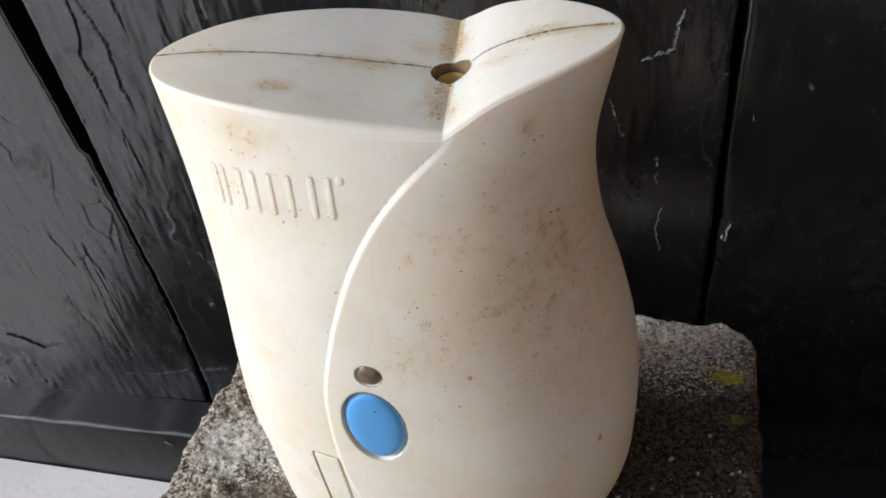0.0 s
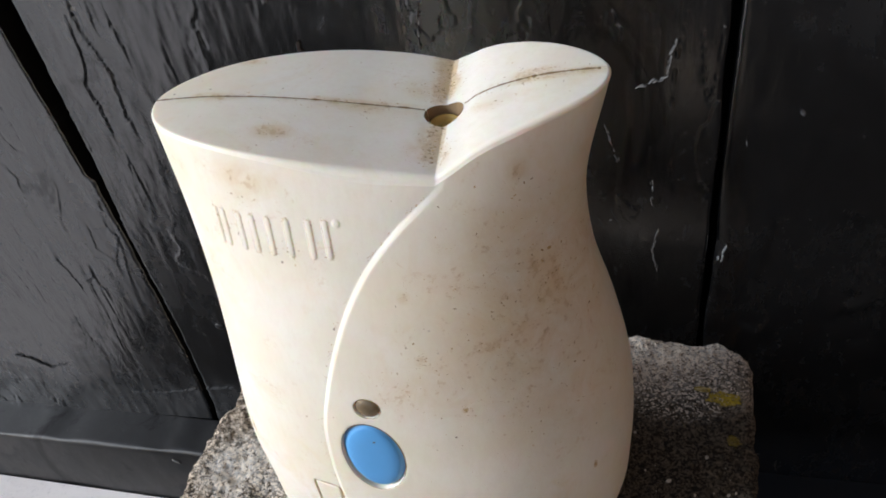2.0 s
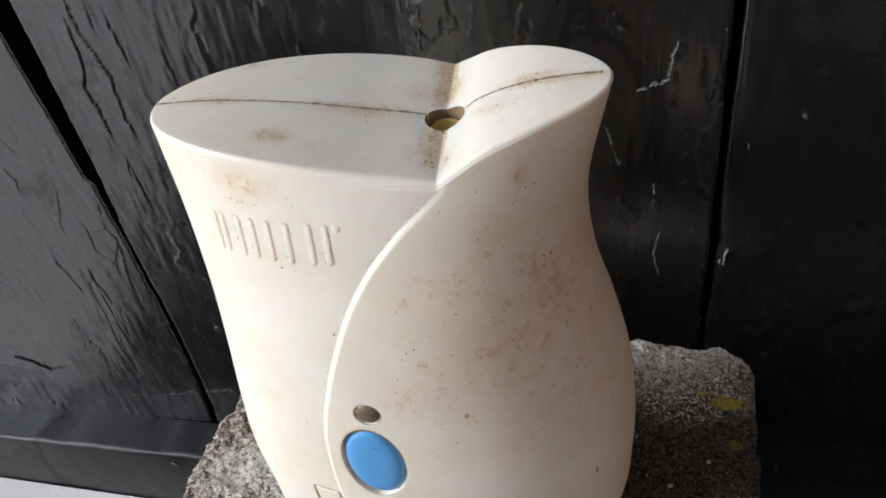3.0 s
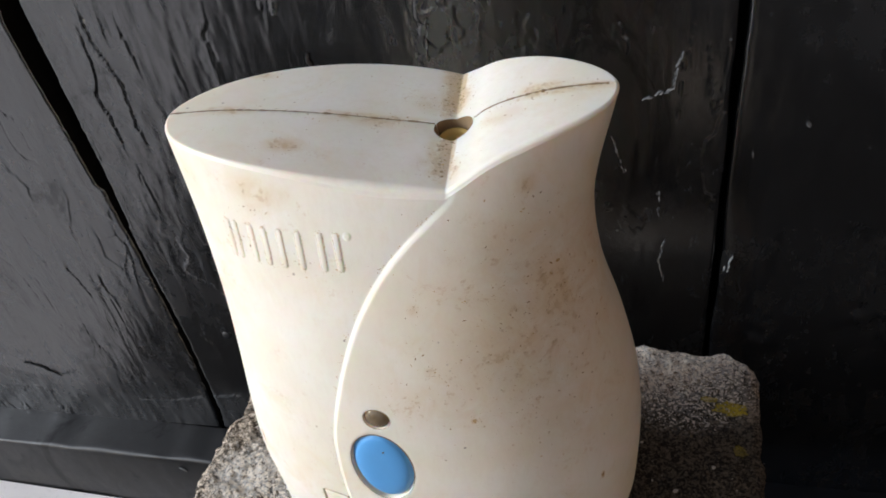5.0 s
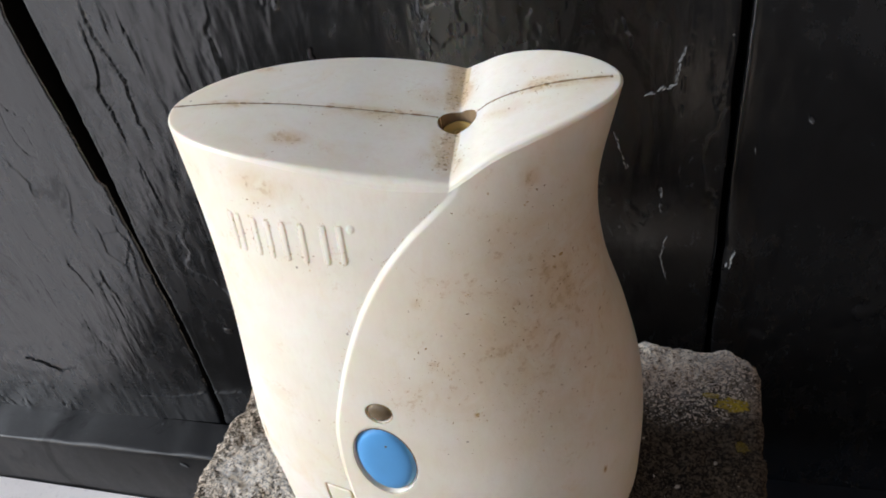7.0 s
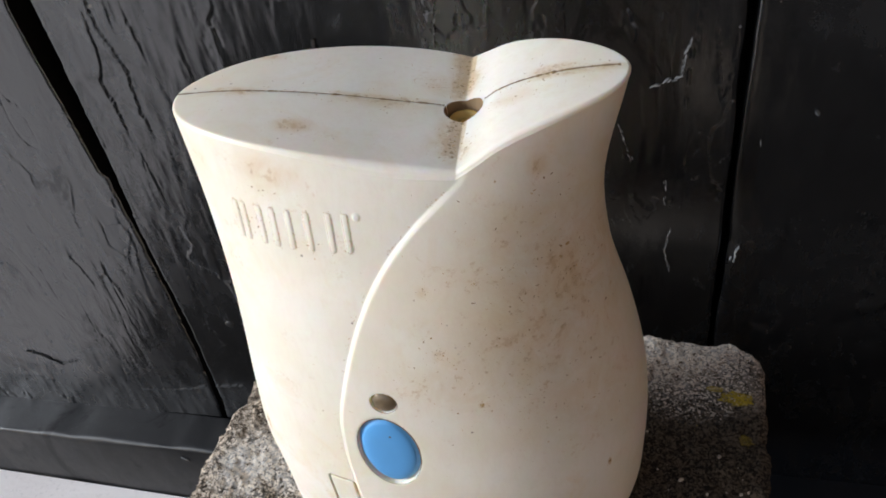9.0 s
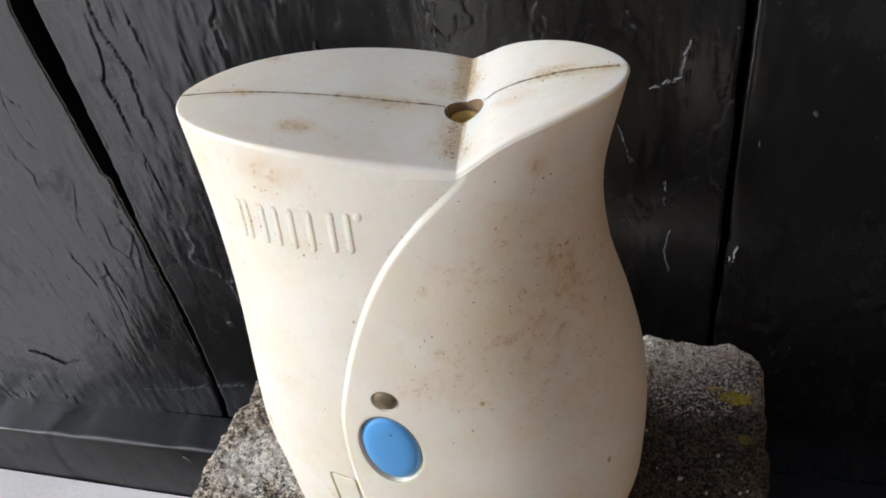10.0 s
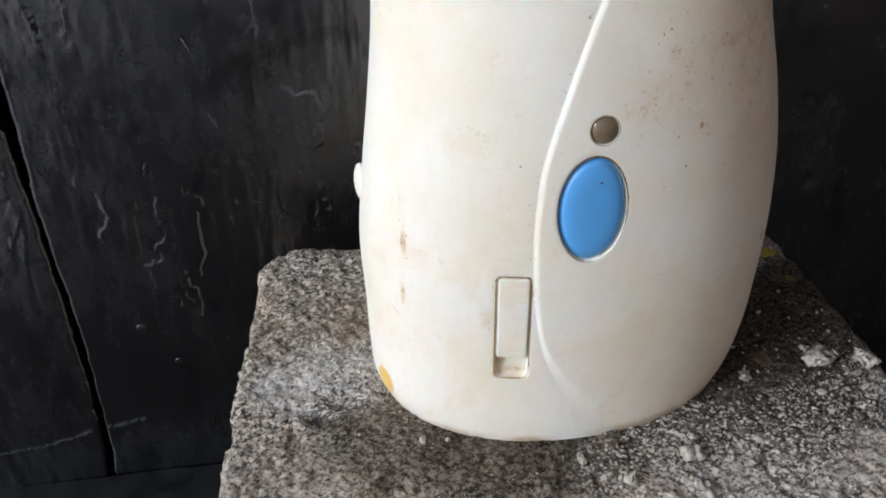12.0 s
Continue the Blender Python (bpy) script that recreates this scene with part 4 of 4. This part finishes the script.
# foot plate
ang = np.linspace(0, 2 * np.pi, 96, endpoint=False)
foot = [(0.0515 * math.cos(t), 0.0380 * math.sin(t), z) for z in (0.0003, 0.0030) for t in ang]
part_mesh("foot_plate", foot, [tuple(range(95, -1, -1)), tuple(range(96, 192))] + [(i, (i + 1) % 96, 96 + (i + 1) % 96, 96 + i) for i in range(96)], shell_plastic, dispenser, shade=False)


def skin(x, h, out):
    """A point over the front of the case."""
    return np.stack([x, -(front_depth(x, h) + out), h], -1)


def dome(name, centre, radii, rise, sink, base_out, mat, label, flat=4.0, rings=26, sides=96, bevel=0.0):
    r, t = np.meshgrid(np.linspace(0.0, 1.0, rings) ** 0.7, np.linspace(0, 2 * np.pi, sides, endpoint=False), indexing="ij")
    x, h = centre[0] + radii[0] * r * np.cos(t), centre[1] + radii[1] * r * np.sin(t)
    out = base_out - sink + (rise + sink) * np.sqrt(np.maximum(1 - r ** flat, 0))
    out = out - bevel * smooth(r, 0.84, 0.94)
    return part_mesh(name, skin(x.ravel(), h.ravel(), out.ravel()), grid_faces(rings, sides, True)[:, ::-1], mat, dispenser, label)


button = dome("button", BUTTON, (BUTTON_R[0] * 0.988, BUTTON_R[1] * 0.990), 0.0007, 0.0012, 0.0005, blue_plastic, "oval sky-blue push button", 5.0, 60, 128, 0.0003)
dome("lamp_lens", LAMP, (LAMP_R * 0.98, LAMP_R * 0.98), 0.0008, 0.0006, 0.0006, lens_mat, "round smoky brown lens", 2.2, 16, 48)


speck_at = skin(np.array([-0.0057]), np.array([0.0782]), np.array([0.00115]))[0]
bm = bmesh.new()
bmesh.ops.create_icosphere(bm, subdivisions=2, radius=1, matrix=Matrix.LocRotScale(tuple(speck_at), None, (0.00034, 0.00016, 0.00026)))
part("dirt_speck", bm, groove_dirt, button, "dark speck of dirt", True)


def pad(name, centre, half, corner, rise, mat, label="", parent=None, nx=14, nh=26, ribs=0, base_out=0.0, depth=0.0):
    """A raised rounded rectangle that follows the front."""
    u, w = np.meshgrid(np.linspace(-1, 1, nx), np.linspace(-1, 1, nh), indexing="ij")
    u, w = np.sign(u) * np.abs(u) ** 0.6, np.sign(w) * np.abs(w) ** 0.8
    # square to rounded rectangle
    pull = np.maximum(np.abs(u) - (1 - corner / half[0]), 0) / (corner / half[0]), np.maximum(np.abs(w) - (1 - corner / half[1]), 0) / (corner / half[1])
    far = np.maximum(np.hypot(*pull), 1e-9)
    k = np.where(far > 1, np.maximum(pull[0], pull[1]) / far, 1.0)
    uu = np.where(pull[0] > 0, np.sign(u) * (1 - corner / half[0] + pull[0] * k * corner / half[0]), u)
    ww = np.where(pull[1] > 0, np.sign(w) * (1 - corner / half[1] + pull[1] * k * corner / half[1]), w)
    x, h = centre[0] + uu * half[0], centre[1] + ww * half[1]
    edge = np.maximum(np.abs(u), np.abs(w))
    inside = np.minimum((1 - np.abs(u)) * half[0], (1 - np.abs(w)) * half[1])
    out = base_out - depth + (rise + depth) * np.sqrt(np.clip(1 - (1 - np.clip(inside / 0.0006, 0, 1)) ** 2, 0, 1))
    if ribs:
        out = out - 0.00009 * (np.cos(ww * np.pi * ribs) > 0.86) * (inside > 0.0006) * (u > -0.35)
    return part_mesh(name, skin(x.ravel(), h.ravel(), out.ravel()), grid_faces(nx, nh), mat, parent or dispenser, label)


pad("slide_switch", (SLOT[0], 0.0409), (0.00395, 0.0124), 0.0013, 0.0001, shell_plastic, "ribbed cream slide switch in its slot", ribs=5, nx=20, nh=120, depth=0.0018)
# grime specks on the case
speck_mat, nt, b = material("brown_grime", 0.85)
geo = nt.nodes.new("ShaderNodeNewGeometry")
nt.links.new(blend(nt, geo.outputs["Random Per Island"], (0.66, 0.46, 0.20), (0.30, 0.17, 0.06)), b.inputs["Base Color"])


def on_front(x, h, lift):
    out, _ = lip(x, h)
    out = out - recess(x, h) + lift
    slope = (front_depth(x + 0.0002, h) - front_depth(x - 0.0002, h)) / 0.0004
    k = np.hypot(slope, 1)
    return np.stack([x - slope / k * out, -front_depth(x, h) - out / k, h], -1)


def specks(name, x, v, size, seed, top=False, label=""):
    """Flat crumbs on the front (x, height) or on the top (x, y)."""
    r = np.random.default_rng(seed)
    n, sides = len(x), 6
    a = np.linspace(0, 2 * np.pi, sides, endpoint=False)
    turn_, long_ = r.uniform(0, 6.3, n)[:, None], r.uniform(0.6, 1.8, n)[:, None]
    wob = r.uniform(0.6, 1.3, (n, sides))
    du, dv = np.cos(a) * long_ * wob * size[:, None], np.sin(a) / long_ * wob * size[:, None]
    px, pv = x[:, None] + du * np.cos(turn_) - dv * np.sin(turn_), v[:, None] + du * np.sin(turn_) + dv * np.cos(turn_)
    place = (lambda p, q, lift: np.stack([p, q, top_height(p, q) + lift], -1)) if top else on_front
    ring = place(px.ravel(), pv.ravel(), 0.00003)
    mid = place(x, v, 0.00005)
    i = np.arange(n)[:, None] * sides
    k = np.arange(sides)[None]
    faces = np.stack([i + k, i + (k + 1) % sides, np.broadcast_to(n * sides + np.arange(n)[:, None], (n, sides))], -1).reshape(-1, 3)
    ob = part_mesh(name, np.concatenate([ring, mid]), faces, speck_mat, dispenser, label)
    ob["kind"] = "stuff"
    return ob


r = np.random.default_rng(12)
fx, fh, fs, tx, ty, ts = [], [], [], [], [], []
for place, radius, amount, stretch in STAINS:
    count = int(8 + amount * min(radius, 0.018) * 5200)
    q = np.array(place) + r.normal(0, 0.42 * radius, (count, 3)) / np.array(stretch)
    size = 0.00006 + 0.00020 * r.random(count) ** 4
    if place[2] > 0.1485 and place[1] > -0.0215:
        tx.extend(q[:, 0]), ty.extend(q[:, 1]), ts.extend(size)
    else:
        fx.extend(q[:, 0]), fh.extend(q[:, 2]), fs.extend(size)
# a thin scatter all over, and more along the shaded side of the petal
fx.extend(r.uniform(-0.040, 0.052, 90)), fh.extend(r.uniform(0.006, 0.144, 90)), fs.extend(0.00006 + 0.00018 * r.random(90) ** 5)
fx.extend(r.normal(0.034, 0.010, 200)), fh.extend(r.normal(0.105, 0.020, 200)), fs.extend(0.00007 + 0.00016 * r.random(200) ** 4)
tx.extend(r.uniform(-0.046, 0.050, 90)), ty.extend(r.uniform(-0.020, 0.020, 90)), ts.extend(0.00007 + 0.00013 * r.random(90) ** 3)
# a few large crumbs
for x, h, size in ((0.0186, 0.0887, 0.00042), (0.0497, 0.0484, 0.00050), (0.0090, 0.1110, 0.00028), (0.0190, 0.1185, 0.00022), (0.0207, 0.0862, 0.00026), (-0.0555, 0.0267, 0.00040), (0.0385, 0.1250, 0.00036), (0.0400, 0.1246, 0.00042)):
    fx.append(x), fh.append(h), fs.append(size)
fx, fh, fs = np.array(fx), np.array(fh), np.array(fs)
ok = (fh < 0.1465) & (fh > 0.002) & (np.abs(fx - hermite(KH, KC, fh)) < 0.97 * hermite(KH, KA, fh)) & (np.hypot((fx - BUTTON[0]) / BUTTON_R[0], (fh - BUTTON[1]) / BUTTON_R[1]) > 1.15)
ok &= (np.hypot(fx - LAMP[0], fh - LAMP[1]) > 0.0040) & ~((np.abs(fx - SLOT[0]) < 0.0048) & (np.abs(fh - SLOT[1]) < 0.0163)) & (np.abs(petal_distance(fx, fh)) > 0.0012)
specks("grime_specks", fx[ok], fh[ok], fs[ok], 1, False, "fine brown grime specks on the front")
tx, ty, ts = np.array(tx), np.array(ty), np.array(ts)
inside = hermite(KH, KB, tx * 0 + 0.152) * np.maximum(1 - (np.abs(tx - 0.002) / 0.0500) ** 2, 0) ** 0.55
ok = (np.abs(ty) < inside - 0.003) & (np.hypot(tx - HOLE[0], ty - HOLE[1]) > HOLE_R + 0.0004) & (np.abs(tx - 0.0178) > 0.0004)
specks("grime_specks", tx[ok], ty[ok], ts[ok], 2, True, "fine brown grime specks on the top")
bx, bh = [], []
for x, w in MARK:
    for _ in range(34):
        side_ = r.choice((-1, 1))
        if r.random() < 0.65:
            bx.append(x + side_ * (0.50 * w + 0.0002)), bh.append(0.1369 + r.uniform(-0.0047, 0.0047))
        else:
            bx.append(x + r.uniform(-0.5, 0.5) * w), bh.append(0.1369 + side_ * 0.0049)
bx, bh = np.array(bx) + r.normal(0, 0.00015, len(bx)), np.array(bh) + r.normal(0, 0.0002, len(bh))
specks("bar_grime", bx, bh, 0.00005 + 0.00008 * r.random(len(bx)) ** 2, 6, False, "ochre grime round the raised bars")
# grime caught under the petal's edge, round the switch and along the foot
pts_ = np.array(PETAL)
t_ = r.uniform(1.2, 13.5, 380)
ex_, eh_ = hermite(np.arange(len(pts_)), pts_[:, 0], t_), hermite(np.arange(len(pts_)), pts_[:, 1], t_)
ex_ = ex_ - 0.0006 - np.abs(r.normal(0, 0.0006, 380))
keep = lattice(np.stack([t_ * 3, t_ * 0, t_ * 0], -1), 5) > -0.15
specks("edge_grime", ex_[keep], eh_[keep], 0.00006 + 0.00010 * r.random(keep.sum()) ** 3, 3, False, "brown grime along the petal edge")

fx, fh = r.uniform(-0.046, 0.050, 110), 0.0023 + np.abs(r.normal(0, 0.0008, 110))
specks("foot_grime", fx, fh, 0.00005 + 0.00006 * r.random(110) ** 2, 7, False, "brown grime along the foot")


def grime_band(name, x, h, nx, nh, width, label, mat=None, thick=0.00009):
    """A thin uneven band of dirt along a closed line on the front; (nx, nh) points away from it."""
    rows = []
    n = len(x)
    for k, lift in ((-0.35, 0.00002), (0.15, thick), (0.65, 0.00002)):
        px, ph = x + nx * width * k, h + nh * width * k
        out, _ = lip(px, ph)
        out = out - np.minimum(recess(px, ph), 0) + lift
        slope = (front_depth(px + 0.0002, ph) - front_depth(px - 0.0002, ph)) / 0.0004
        m = np.hypot(slope, 1)
        rows.append(np.stack([px - slope / m * out, -front_depth(px, ph) - out / m, ph], -1))
    return part_mesh(name, np.concatenate(rows), grid_faces(3, n, True), mat or speck_band, dispenser, label)


speck_band = simple_plastic("ochre_grime", (0.40, 0.25, 0.10), 0.85)
t_ = np.linspace(0, 2 * np.pi, 260, endpoint=False)
ct, st = np.cos(t_), np.sin(t_)
wob = np.abs(lattice(np.stack([ct * 9, st * 9, ct * 0], -1), 21))
pale_band = simple_plastic("pale_ochre_grime", (0.74, 0.60, 0.40), 0.85)
for x, w in MARK:
    grime_band("bar_outline", x + 0.5 * w * np.sign(ct) * np.abs(ct) ** 0.3, 0.1369 + 0.0047 * np.sign(st) * np.abs(st) ** 0.3, ct, st, 0.00004 + 0.00010 * wob, "ochre grime round a raised bar", pale_band, 0.00003)
grime_band("slot_grime", SLOT[0] + SLOT_R[0] * np.sign(ct) * np.abs(ct) ** 0.22, SLOT[1] + SLOT_R[1] * np.sign(st) * np.abs(st) ** 0.22, ct, st, 0.00010 + 0.00035 * wob, "brown grime round the switch slot")
# dirt ring, widened at upper right to paint the shadow in the gap
grime_band("button_grime_shade", BUTTON[0] + BUTTON_R[0] * 1.004 * ct, BUTTON[1] + BUTTON_R[1] * 1.004 * st, ct, st, 0.00006 + 0.00016 * wob + 0.00030 * np.maximum(np.cos(t_ - 0.9), 0), "dark grime and painted shade round the button", groove_dirt)
grime_band("lens_grime", LAMP[0] + LAMP_R * 1.02 * ct, LAMP[1] + LAMP_R * 1.02 * st, ct, st, 0.00006 + 0.00025 * wob, "brown grime round the lens")

# spray nozzle at the bottom of the well: a disc with a raised rim and an orifice
ring_r = (0.0, 0.0005, 0.0006, 0.0011, 0.0012, 0.0030, 0.0032, 0.0037, 0.0039, 0.0041, 0.0041)
ring_z = (-0.0007, -0.0007, 0.0, 0.0001, -0.0002, -0.0002, 0.0003, 0.0004, 0.0003, -0.0002, -0.0040)
ang = np.linspace(0, 2 * np.pi, 48, endpoint=False)
verts = np.array([(r_ * math.cos(t), r_ * math.sin(t), z) for r_, z in zip(ring_r, ring_z) for t in ang])
tilt = np.array(Euler((0.10, 0.06, 0)).to_matrix())
part_mesh("nozzle", verts @ tilt.T + np.array([HOLE[0], HOLE[1], 0.1466]), grid_faces(len(ring_r), 48, True), nozzle_plastic, dispenser, "amber plastic spray nozzle")

# latch knob on the side seam
bm = bmesh.new()
bmesh.ops.create_uvsphere(bm, u_segments=32, v_segments=20, radius=1, matrix=Matrix.LocRotScale((-0.0548, 0.003, 0.0650), None, (0.0019, 0.0045, 0.0052)))
part("latch", bm, shell_plastic, dispenser, "rounded cream side latch", True)
# thin hanger tab at the back of the foot
part("tab", box_bm((0.0570, -0.0030, 0.0002), (0.0583, 0.0008, 0.0110), 0.0004), shell_plastic, dispenser, "thin clear plastic tab at the foot")
